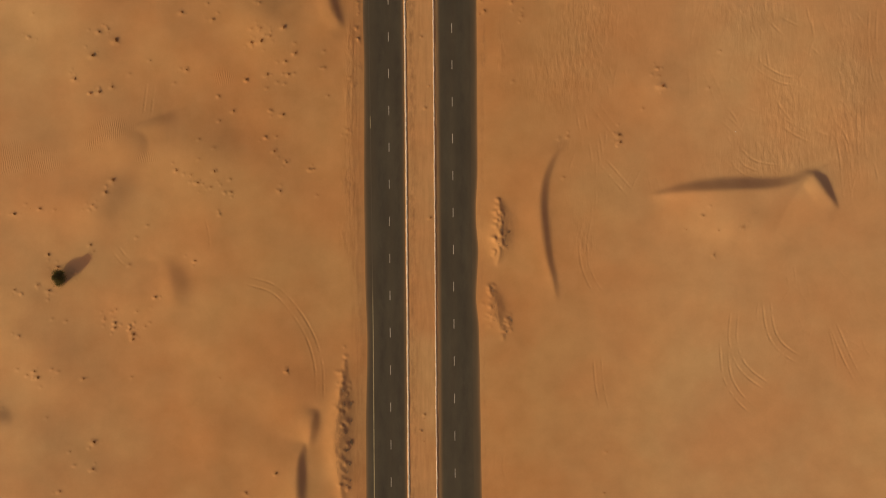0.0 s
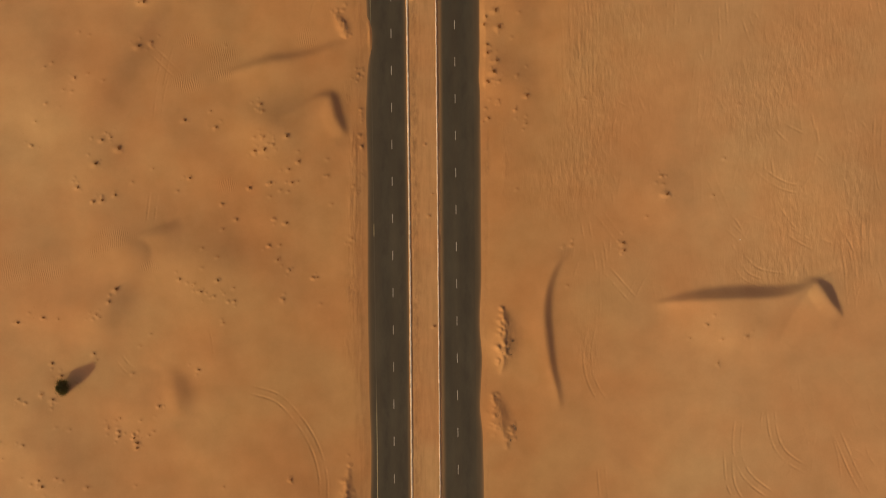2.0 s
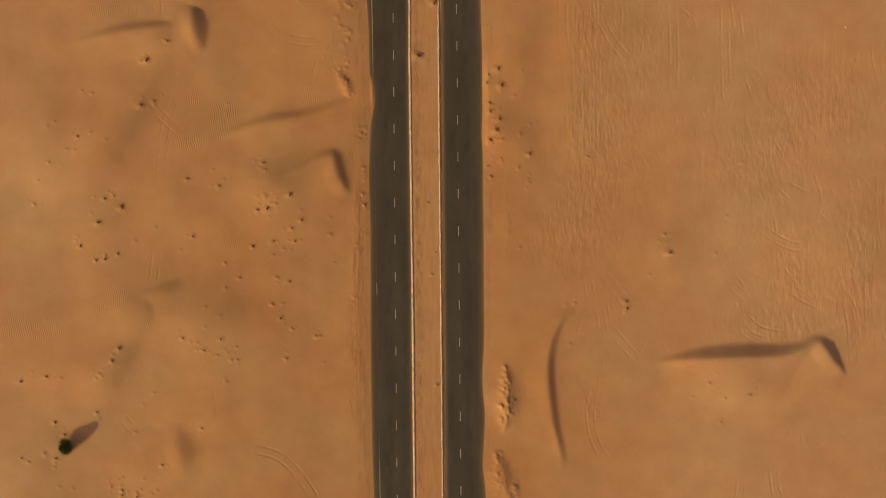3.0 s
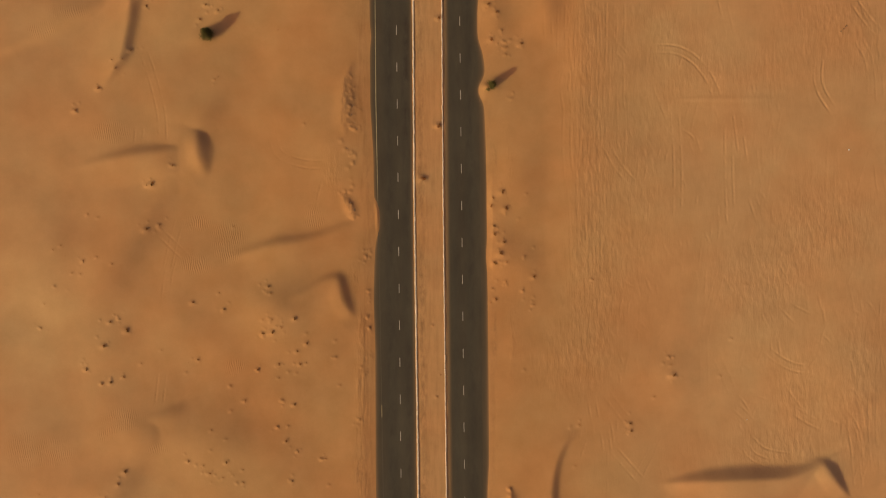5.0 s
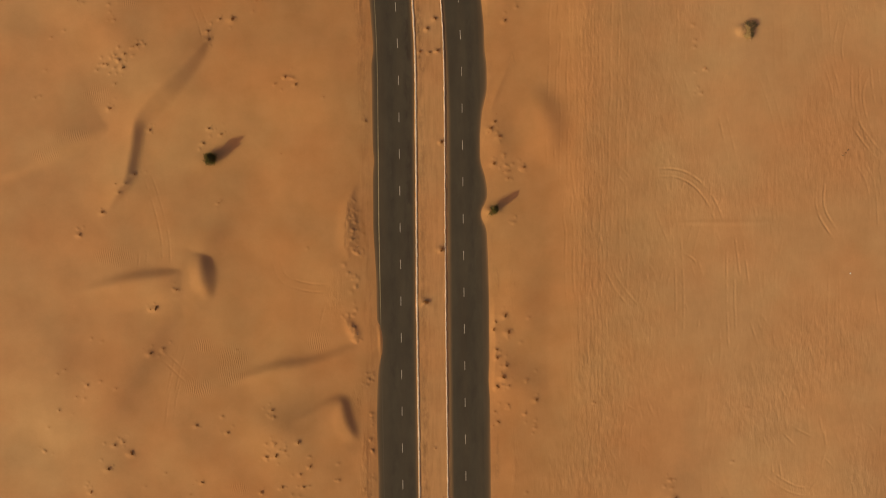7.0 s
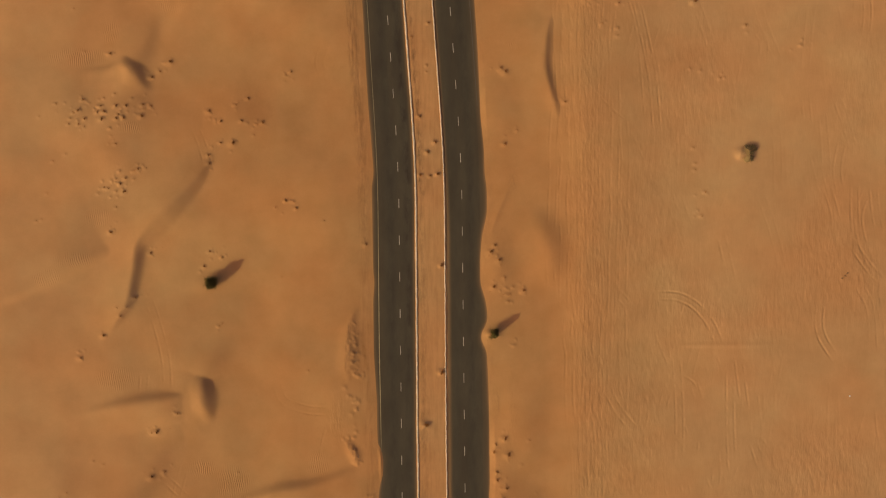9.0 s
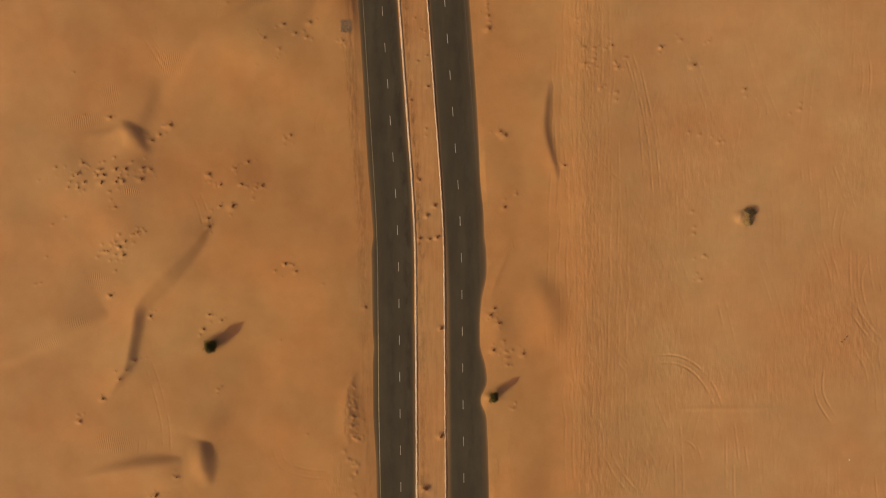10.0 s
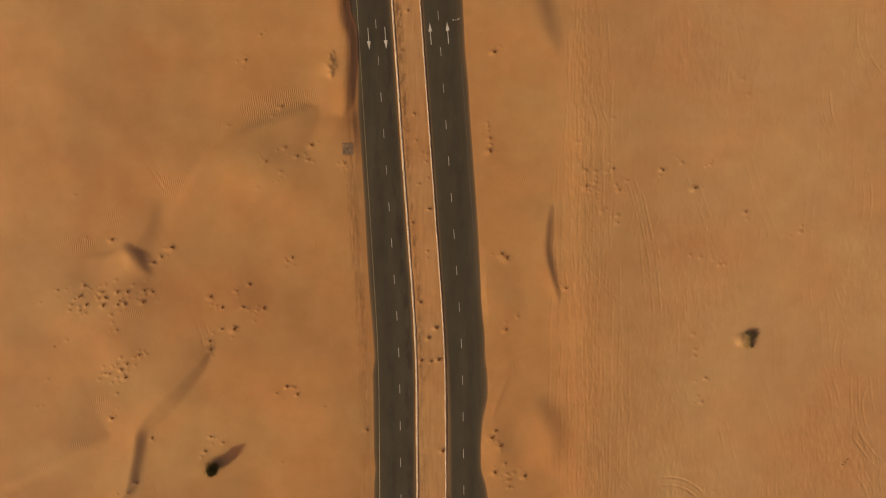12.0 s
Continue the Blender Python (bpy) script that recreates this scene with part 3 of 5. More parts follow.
tyre([(86.6, 208.9), (87.2, 202.7), (88.9, 197.8)], 2, 1.0)
tyre([(94.6, 226.7), (94.6, 219.3), (96.2, 214.4), (98.9, 210.6)], 2, 0.8)
tyre([(94.8, 191.5), (95.6, 184.8), (94.9, 178.0)], 2, 0.9)
tyre([(92.8, 191.0), (92.5, 183.6)], 1, 0.6)
tyre([(70.3, 181.9), (72.7, 178.8), (72.9, 173.9)], 2, 0.6)
tyre([(87.4, 220.6), (88.1, 215.1)], 2, 0.7)
tyre([(65.7, 217.1), (64.6, 212.2), (64.8, 207.3)], 2, 0.6)
tyre([(41.3, 222.3), (44.1, 220.1)], 2, 0.9)
tyre([(81.8, 166.4), (82.4, 159.6)], 2, 0.6)
tyre([(88.6, 166.3), (91.0, 158.9), (92.2, 154.0)], 2, 0.6)
tyre([(-44.7, 204.7), (-45.5, 200.3), (-45.8, 197.0)], 1, 0.6)
tyre([(-61.3, 195.2), (-58.5, 190.6), (-56.1, 186.9)], 2, 0.7)
tyre([(-60.3, 198.6), (-59.1, 193.7)], 2, 0.6)
tyre([(-22.3, 179.1), (-23.8, 174.8), (-22.1, 170.9)], 2, 0.5)
tyre([(35.8, 211.3), (36.7, 205.1), (39.3, 198.3)], 2, 0.8)
tyre([(34.4, 169.3), (39.2, 164.4), (42.9, 161.2)], 1, 0.7)
tyre([(89.9, 157.3), (88.6, 150.0), (89.7, 143.8)], 2, 0.6)
tyre([(95.3, 146.2), (93.1, 140.1), (94.5, 132.7), (98.2, 125.2)], 2, 0.8)
tyre([(-60.6, 194.6), (-57.6, 189.6), (-54.5, 185.9)], 1, 0.6)
# a well-used sand track that runs beside the road, and faint old tracks over the open plain
lane = np.random.default_rng(21)
for _ in range(40):
    x = lane.normal(34.0, 3.2)
    a = lane.uniform(72, 212)
    ys = np.arange(a, min(a + lane.uniform(20, 70), 231), 5.0)
    drift = np.cumsum(lane.normal(0, 0.3, len(ys)))
    tyre([(x + d + 0.0008 * (y - 120) * (y - 60) / 10, y) for d, y in zip(drift, ys)], 2, lane.uniform(0.3, 0.65))
for _ in range(130):
    x, y = lane.uniform(36, 103), lane.uniform(-30, 225)
    a = math.pi / 2 + lane.normal(0, 0.22)
    bend, n = lane.normal(0, 0.035), int(lane.uniform(4, 9))
    line = []
    for _ in range(n):
        line.append((x, y))
        x, y, a = x + 3.2 * math.cos(a), y + 3.2 * math.sin(a), a + bend
    if y > 45 or lane.random() < 0.3:
        tyre(line, 2 if lane.random() < 0.75 else 1, lane.uniform(0.1, 0.34))
# places where many short old tracks cross
for x0, x1, y0, y1, count, lean, spread in ((66, 95, 32, 66, 60, 0.35, 0.7), (88, 101, 18, 66, 26, 0.1, 0.2), (38, 78, 68, 122, 120, 0.05, 0.22), (38, 50, 50, 78, 24, 0.2, 0.4), (30, 40, 24, 44, 14, 0.0, 0.15), (70, 84, -12, 12, 14, -0.5, 0.5), (88, 98, -8, 12, 10, 0.5, 0.25)):
    for _ in range(count):
        x, y = lane.uniform(x0, x1), lane.uniform(y0, y1)
        a = math.pi / 2 + lean + lane.normal(0, spread)
        bend, n = lane.normal(0, 0.11), int(lane.uniform(3, 6))
        line = []
        for _ in range(n):
            line.append((x, y))
            x, y, a = x + 1.5 * math.cos(a), y + 1.5 * math.sin(a), a + bend
        tyre(line, 2 if lane.random() < 0.4 else 1, lane.uniform(0.3, 0.85))
for u, a, b, strength in ((-14.4, 12, 66, 1.3), (-15.2, 22, 60, 1.1), (-13.9, 40, 64, 1.1), (-16.0, 20, 48, 0.9), (-13.6, 8, 40, 0.9), (-14.0, 146, 204, 1.4), (-14.9, 150, 190, 1.2), (-13.6, 150, 178, 1.1), (-15.5, 158, 198, 0.9), (-14.4, 118, 150, 0.8),  (13.6, 30, 66, 0.9), (13.3, -40, 4, 0.5), (-1.4, -34, 10, 0.5), (0.6, -34, 2, 0.5), (-1.0, 40, 62, 0.5)):
    ys = np.arange(a, b, 4.0)
    groove([(float(middle(y)) + u + lane.normal(0, 0.14), y) for y in ys], 0.42 * strength)
lumps = swell(FX, FY, 14, 0.9, 2.6) * 0.04 + swell(FX, FY, 10, 2, 5, spread=0.3) * 0.03
streak = swell(FX, FY, 14, 0.8, 2.6, 0.0, 0.35) * 0.0022 * np.clip((FX - 26) / 8, 0, 1) * np.clip((FY - 15) / 50, 0.15, 1)
# churned sand, in patches of the open plain and along the beaten track
churn = rng.normal(size=FX.shape)
churn = blurred(churn, 0.24, 0.55)
churn /= churn.std()
where = np.clip(0.12 + 0.6 * swell(FX, FY, 7, 18, 50), 0, 1) * np.clip((FX - 25) / 10, 0, 1) * np.clip((FY - 10) / 60, 0.12, 1) * np.clip(1 - (FY - 140) / 60, 0.45, 1)
where += 0.8 * np.exp(-((FX - 34) / 4.0) ** 2) * np.clip((FY - 45) / 20, 0, 1)
for x, y, a, b in ((-16.6, 75.0, 1.4, 3.2), (-15.6, 33.0, 1.6, 4.0), (-17.0, 20.0, 1.2, 3.0), (-15.5, 52.0, 1.0, 6.0), (-15.0, 63.0, 1.0, 4.0), (17.5, 60.0, 1.0, 8.0), (17.0, 100.0, 1.2, 8.0), (-21.0, 97.0, 2.0, 5.0), (79.2, 48.9, 6.0, 10.0), (74.4, 36.6, 7.0, 4.0), (29.5, 55.5, 8.0, 7.0), (35.3, 18.0, 2.2, 5.0), (93.5, 52.0, 6.0, 14.0)):
    where += 1.1 * np.exp(-((FX - x) / a) ** 2 - ((FY - y) / b) ** 2)
where += 0.16 * np.clip((FX - 30) / 10, 0, 1) * np.clip((FY - 40) / 30, 0, 1)
where += np.exp(-((FX - middle(FY) + 15.2) / 1.2) ** 2) * (np.exp(-((FY - 176) / 32) ** 4) + 0.8 * np.exp(-((FY - 38) / 28) ** 4))
streak = streak + churn * 0.0125 * np.clip(where, 0, 1.2)
swept = DUNES > 0.25
fine = Z[pad:-pad, pad:-pad]
fine += blurred(DUNES, 0.3) + HILLS + Zf + lumps * dirt_shade + np.where(swept, 0.4, 1.0) * (rut + berm) + streak * ~swept
# wind ripples in patches
RIPPLES = [(-88.2, 38.2, 3.7, 4.3, 1.3), (-82.1, 37.5, 4.9, 3.1, 1.3), (-66.8, 44.1, 4.3, 2.7, 1.3), (-69.9, 41.1, 2.5, 1.8, 1.3), (-77.9, 132.4, 4.7, 1.7, 1.3), (-83.5, 128.7, 3.1, 2.0, 1.3), (-69.0, 106.5, 3.9, 2.5, 1.3), (-72.3, 141.5, 2.5, 1.7, 1.3), (-43.5, 83.5, 3.7, 3.4, 1.3), (-50.2, 86.7, 2.7, 1.7, 1.3), (-36.2, 205.2, 5.2, 3.9, 1.7)]
RIPPLES += [(-29.4, 207.0, 4.9, 3.4, 1.7), (-77.8, 176.6, 6.8, 2.0, 1.3), (-69.1, 182.1, 1.8, 2.5, 1.3), (-64.7, 161.1, 2.0, 1.2, 1.3), (-42.4, 55.5, 2.0, 1.7, 1.3), (-58.9, 38.0, 2.2, 1.2, 1.3), (18.4, 178.1, 1.2, 1.2, 1.3), (20.4, 189.5, 1.0, 1.5, 1.3), (-50.8, 77.6, 3.1, 2.0, 1.3), (-43.4, 80.0, 3.1, 2.2, 1.3), (-56.1, 188.7, 4.3, 2.7, 1.3), (-25.1, 87.0, 2.2, 2.5, 1.3)]
for x, y, a, b, much in RIPPLES:
    w = window(np.array([(x - 2 * a, y - 2 * b), (x + 2 * a, y + 2 * b)]), 0)
    ripple[w] = np.maximum(ripple[w], much * np.exp(-(((FX[w] - x) / a) ** 2 + ((FY[w] - y) / b) ** 2) ** 2))


def mound(x, y, r, height):
    """Sand gathered on the windward side of a plant."""
    w = window(np.array([(x, y)]), 4 * r + 1)
    fine[w] += height * np.exp(-(((FX[w] - x + 0.7 * r) / (1.5 * r)) ** 2 + ((FY[w] - y + 0.3 * r) / (1.2 * r)) ** 2))


PLANTS, BRUSH = [], []
hummock = random.Random(31)


def scatter(spots):
    for x, y, r in spots:
        # the verge's scrub, fed by the road's run-off, grows larger
        if 12 < x < 18 and y > 40:
            r *= 1.25
        PLANTS.append((x, y, r))
        if r > 0.22:
            mound(x, y, max(r, 0.3), 0.38 * r)
        # lesser hummocks where roots hold the sand
        if r > 0.28:
            for _ in range(hummock.choice((1, 2, 3, 4))):
                lump(x + hummock.gauss(0, 0.9), y + hummock.gauss(0, 0.9), hummock.uniform(0.22, 0.40), hummock.uniform(0.03, 0.10))


def lump(x, y, r, height):
    """A crumbled heap of sand, steep on its east side."""
    w = window(np.array([(x, y)]), 3 * r + 1)
    dx = FX[w] - x
    fine[w] += height * np.exp(-(dx / np.where(dx > 0, 0.5 * r, 1.3 * r)) ** 2 - ((FY[w] - y + 0.25 * dx) / (0.85 * r)) ** 2)


def crumbs(spots):
    """Small crumbled heaps along the verge."""
    r = random.Random(77)
    for x, y, size in spots:
        for _ in range(5):
            lump(x + r.gauss(0, 0.5), y + r.gauss(0, 0.7), r.uniform(0.22, 0.45), r.uniform(0.06, 0.16))
        w = window(np.array([(x, y)]), 2.5)
        dirt_shade[w] = np.maximum(dirt_shade[w], 0.85 * np.exp(-((FX[w] - x) / 0.7) ** 2 - ((FY[w] - y) / 1.1) ** 2))


def brush(spots):
    r = random.Random(len(BRUSH))
    for x, y, size in spots:
        BRUSH.append((x + 0.45 * size, y, size * 0.85))
        lump(x - 0.2, y, max(size, 0.4), 0.22 * size)
        for _ in range(3):
            lump(x + r.gauss(-0.1, 0.6), y + r.gauss(0, 0.8), r.uniform(0.3, 0.6), r.uniform(0.03, 0.12))


# low scrub: x, y, radius
scatter([(38.8, -34.6, 0.23), (-37.8, -33.9, 0.35), (-77.7, -33.3, 0.35), (-31.3, -29.7, 0.35), (-70.7, -28.7, 0.35), (-74.6, -27.8, 0.23), (39.4, -25.8, 0.29), (-75.7, -24.9, 0.23), (0.3, -23.4, 0.17), (-70.6, -22.9, 0.52), (-0.3, -21.0, 0.29), (0.3, -18.5, 0.17), (0.4, -17.6, 0.29), (-80.5, -17.6, 0.23), (-90.9, -15.6, 0.35), (-81.5, -11.7, 0.17), (-43.4, -9.4, 0.23), (-77.2, -9.4, 0.17), (-72.8, -9.3, 0.35), (-62.5, -9.1, 0.23), (-79.6, -9.0, 0.17), (-78.8, -8.9, 0.17), (-82.2, -8.9, 0.40), (-84.5, -8.4, 0.23), (-29.0, -7.9, 0.35), (-77.8, -7.7, 0.23), (-82.9, -7.6, 0.35), (-86.6, -7.1, 0.23), (-79.1, -7.1, 0.23), (-90.6, -2.8, 0.23)])
scatter([(-62.2, -1.0, 0.35), (-86.2, 0.0, 0.29), (-62.1, 0.1, 0.46), (-90.9, 0.7, 0.23), (-62.8, 1.2, 0.35), (-61.1, 1.3, 0.17), (-66.1, 1.5, 0.35), (-59.4, 1.8, 0.23), (-64.0, 1.8, 0.17), (-66.0, 2.6, 0.35), (-58.4, 2.6, 0.23), (-76.4, 3.1, 0.23), (-68.3, 3.4, 0.29), (-79.3, 3.6, 0.23), (-89.2, 4.0, 0.17), (-66.5, 5.0, 0.23), (-61.1, 5.1, 0.23), (-65.7, 5.5, 0.23), (-67.5, 5.5, 0.17), (-57.0, 8.1, 0.35), (-85.5, 9.0, 0.23), (-80.0, 9.6, 0.40), (-87.2, 9.8, 0.29), (-82.4, 10.8, 0.29), (-75.0, 13.1, 0.29), (-78.3, 14.7, 0.35), (-62.8, 15.1, 0.29), (-48.6, 15.8, 0.35), (62.9, 16.2, 0.29), (-80.2, 17.4, 0.35)])
scatter([(70.7, 17.5, 0.17), (-70.6, 18.1, 0.23), (-71.3, 19.4, 0.35), (-61.3, 21.0, 0.23), (63.8, 21.5, 0.23), (56.9, 21.7, 0.23), (68.9, 22.1, 0.29), (-58.9, 23.5, 0.23), (2.0, 24.7, 0.35), (-63.8, 24.7, 0.17), (60.5, 24.7, 0.29), (-43.2, 25.8, 0.29), (-87.6, 26.2, 0.35), (-78.6, 27.0, 0.23), (-81.9, 27.3, 0.35), (-84.0, 27.3, 0.17), (-69.6, 27.3, 0.23), (-70.2, 27.9, 0.29), (-84.9, 28.3, 0.23), (-84.0, 29.5, 0.17), (-22.3, 29.7, 0.23), (-44.2, 30.2, 0.17), (-40.8, 30.5, 0.29), (-67.5, 30.6, 0.35), (-30.3, 30.7, 0.35), (-45.1, 31.6, 0.29), (-48.0, 32.6, 0.35), (30.9, 33.2, 0.23), (-66.0, 33.3, 0.46)])
scatter([(-40.9, 33.3, 0.23), (-49.9, 33.9, 0.17), (-49.3, 34.3, 0.23), (-44.3, 35.0, 0.35), (-52.5, 35.3, 0.35), (-23.0, 35.4, 0.29), (-24.0, 35.4, 0.29), (-47.0, 35.4, 0.17), (-29.0, 37.0, 0.29), (-47.5, 37.7, 0.23), (-31.5, 39.3, 0.35), (-44.3, 40.0, 0.23), (43.1, 40.7, 0.35), (-47.5, 41.9, 0.23), (31.9, 42.0, 0.29), (42.9, 42.3, 0.46), (-33.4, 42.4, 0.29), (-31.0, 42.5, 0.23), (-15.6, 43.8, 0.29), (-43.3, 46.0, 0.23), (-45.4, 46.3, 0.17), (-29.6, 47.2, 0.35), (-42.4, 48.0, 0.17), (48.1, 48.0, 0.23), (-40.3, 48.1, 0.35), (-32.2, 48.2, 0.29), (1.1, 48.5, 0.29), (-19.8, 51.2, 0.23), (-43.4, 51.3, 0.29), (-71.1, 52.1, 0.35)])
scatter([(62.5, 52.4, 0.23), (-69.2, 52.4, 0.46), (52.3, 52.8, 0.58), (-33.0, 53.0, 0.23), (1.9, 53.2, 0.23), (-66.5, 53.5, 0.35), (-29.1, 54.0, 0.23), (20.2, 54.1, 0.23), (-53.0, 54.3, 0.23), (-30.7, 54.3, 0.23), (-37.5, 54.8, 0.35), (51.7, 54.9, 0.23), (-74.5, 55.3, 0.40), (-28.3, 55.9, 0.35), (-32.9, 55.9, 0.35), (-27.0, 56.1, 0.23), (-62.7, 56.3, 0.23), (-22.2, 56.5, 0.17), (-52.5, 56.6, 0.17), (-23.2, 56.7, 0.17), (51.3, 56.7, 0.29), (-50.3, 57.1, 0.35), (-20.6, 57.3, 0.29), (-28.9, 58.7, 0.35), (-58.3, 59.2, 0.23), (-70.5, 60.3, 0.52), (-26.8, 60.4, 0.40), (65.0, 60.4, 0.23), (-20.6, 60.9, 0.23), (-24.5, 61.6, 0.17)])
scatter([(-26.8, 62.6, 0.23), (-36.1, 62.7, 0.46), (-34.0, 63.0, 0.52), (-68.6, 63.2, 0.17), (-65.6, 63.6, 0.58), (0.4, 64.0, 0.29), (-32.1, 64.0, 0.29), (-33.2, 64.2, 0.23), (-84.2, 64.3, 0.29), (-69.2, 65.4, 0.40), (-36.1, 65.6, 0.23), (-34.1, 65.7, 0.29), (-29.2, 65.8, 0.40), (-67.3, 66.1, 0.29), (-27.8, 66.5, 0.17), (-55.2, 66.6, 0.17), (-54.6, 67.0, 0.17), (-86.2, 67.0, 0.17), (-67.2, 67.2, 0.17), (-44.6, 67.9, 0.35), (22.2, 68.2, 0.29), (13.0, 68.7, 0.23), (14.1, 69.5, 0.29), (-51.4, 69.5, 0.40), (-83.3, 69.5, 0.23), (-34.3, 71.2, 0.29), (20.0, 71.3, 0.29), (-45.7, 71.4, 0.23), (13.4, 71.7, 0.23), (68.4, 72.1, 0.23)])
scatter([(-34.8, 72.8, 0.40), (16.3, 73.3, 0.23), (-80.8, 73.3, 0.29), (35.1, 73.5, 0.29), (22.4, 74.3, 0.46), (-72.4, 75.8, 0.12), (-75.1, 75.8, 0.23), (-76.9, 76.1, 0.23), (14.0, 77.3, 0.46), (16.5, 77.4, 0.23), (-68.2, 78.0, 0.23), (20.5, 78.7, 0.29), (-74.5, 78.7, 0.35), (15.3, 79.4, 0.46), (-71.5, 79.5, 0.23), (-78.4, 79.9, 0.17), (17.2, 80.6, 0.17), (-81.0, 81.1, 0.23), (16.0, 81.8, 0.35), (-79.4, 82.0, 0.23), (14.0, 83.5, 0.35), (13.9, 85.3, 0.29), (-60.9, 85.3, 0.52), (-42.5, 85.7, 0.23), (-58.3, 86.3, 0.35), (19.3, 86.9, 0.23), (-71.5, 88.0, 0.23), (-73.8, 88.7, 0.23), (16.5, 89.1, 0.46), (13.3, 89.7, 0.40)])
scatter([(13.7, 91.4, 0.29), (21.0, 92.2, 0.23), (15.8, 92.7, 0.46), (-60.9, 94.8, 0.29), (-59.7, 95.1, 0.58), (-57.0, 95.7, 0.17), (-1.3, 95.7, 0.75), (-55.2, 99.0, 0.35), (2.1, 107.2, 0.69), (-26.9, 107.8, 0.23), (-76.3, 111.2, 0.46), (18.1, 112.9, 0.29), (-35.8, 115.8, 0.17), (-71.3, 116.0, 0.46), (-46.3, 117.7, 0.29), (-45.7, 118.3, 0.23), (-44.0, 118.9, 0.17), (-67.5, 120.2, 0.35), (-68.2, 122.0, 0.23), (-66.1, 122.2, 0.23), (16.8, 122.4, 0.23), (16.8, 123.9, 0.23), (15.7, 124.0, 0.17), (-64.4, 124.2, 0.40), (12.8, 124.6, 0.17), (20.2, 124.8, 0.46), (17.9, 125.6, 0.23), (13.7, 125.7, 0.40), (16.0, 127.7, 0.23), (-32.6, 128.3, 0.23)])
scatter([(15.0, 128.4, 0.17), (2.4, 130.5, 0.52), (-49.4, 130.8, 0.40), (14.9, 131.5, 0.35), (12.6, 132.5, 0.23), (-45.5, 132.7, 0.35), (13.1, 133.3, 0.40), (-61.0, 133.8, 0.35), (-48.2, 134.0, 0.35), (14.0, 134.7, 0.35), (-58.5, 135.1, 0.17), (-14.1, 135.2, 0.35), (-88.7, 136.0, 0.12), (14.4, 136.4, 0.17), (15.6, 138.2, 0.17), (-69.3, 138.4, 0.46), (-23.1, 140.4, 0.23), (59.0, 140.6, 0.29), (-83.5, 140.9, 0.17), (-85.6, 141.0, 0.23), (-84.5, 141.3, 0.23), (-29.1, 143.2, 0.35), (-33.5, 143.4, 0.29), (-68.2, 143.8, 0.23), (-32.3, 144.6, 0.17), (-29.6, 144.7, 0.29), (-30.3, 144.9, 0.23), (-31.3, 144.9, 0.35), (59.8, 145.8, 0.29), (-72.1, 146.9, 0.23)])
scatter([(-83.3, 147.0, 0.23), (-66.4, 147.2, 0.46), (-68.2, 147.3, 0.23), (-69.9, 148.0, 0.29), (-70.8, 148.1, 0.29), (-69.2, 148.5, 0.17), (-67.2, 148.9, 0.35), (-64.1, 149.9, 0.23), (-0.0, 149.9, 0.37), (-2.1, 150.1, 0.46), (-68.1, 150.1, 0.29), (-66.0, 150.2, 0.35), (1.7, 150.3, 0.46), (-77.7, 150.5, 0.17), (-80.4, 150.5, 0.17), (57.7, 150.6, 0.23), (60.6, 151.0, 0.17), (-67.2, 151.7, 0.29), (-64.1, 151.7, 0.29), (57.8, 152.0, 0.23), (-63.3, 152.1, 0.35), (-61.6, 152.2, 0.23), (-47.8, 153.1, 0.35), (-81.9, 154.0, 0.23), (-48.0, 154.9, 0.35), (-0.5, 155.1, 0.46), (-83.4, 155.1, 0.17), (57.4, 155.4, 0.23), (-79.0, 155.5, 0.23), (16.4, 156.7, 0.35)])
scatter([(1.2, 157.3, 0.46), (-42.6, 157.5, 0.58), (-68.0, 157.5, 0.29), (-45.3, 157.6, 0.35), (66.9, 157.9, 0.17), (-38.1, 159.2, 0.23), (19.1, 159.6, 0.29), (-38.5, 160.7, 0.17), (-69.2, 161.0, 0.23), (-74.8, 161.3, 0.23), (-37.4, 161.5, 0.29), (-42.8, 161.7, 0.17), (-36.2, 161.9, 0.40), (-76.1, 161.9, 0.29), (-78.2, 162.0, 0.23), (-45.2, 162.2, 0.35), (-40.7, 162.3, 0.35), (-2.1, 162.9, 0.40), (-70.9, 163.0, 0.46), (-66.2, 163.1, 0.35), (-67.7, 163.1, 0.40), (-74.6, 163.1, 0.35), (-38.9, 163.2, 0.17), (-77.7, 163.2, 0.23), (-62.4, 163.6, 0.46), (-84.6, 163.7, 0.23), (-67.3, 163.9, 0.35), (-77.0, 164.4, 0.29), (-71.9, 164.5, 0.35), (-47.8, 164.5, 0.46)])
scatter([(-70.4, 164.6, 0.46), (-76.0, 164.9, 0.40), (-61.9, 165.1, 0.23), (29.6, 165.7, 0.40), (-60.5, 165.7, 0.35), (-65.6, 165.8, 0.40), (-42.0, 165.8, 0.29), (-67.8, 165.8, 0.40), (-71.1, 165.8, 0.35), (-62.2, 166.0, 0.35), (-80.8, 166.4, 0.29), (-75.0, 167.2, 0.35), (-39.3, 167.2, 0.35), (-64.4, 167.4, 0.23), (-70.5, 167.5, 0.23), (-68.1, 168.4, 0.23), (63.4, 170.5, 0.29), (-60.3, 172.1, 0.46), (59.1, 172.2, 0.23), (-31.1, 172.2, 0.29), (16.8, 172.3, 0.46), (-0.5, 172.5, 0.23), (56.8, 172.7, 0.23), (-30.0, 172.9, 0.35), (15.7, 173.2, 0.35), (-58.5, 173.3, 0.35), (-0.5, 174.0, 0.29), (-57.3, 175.2, 0.23), (-56.2, 175.4, 0.52), (-42.5, 176.4, 0.17)])
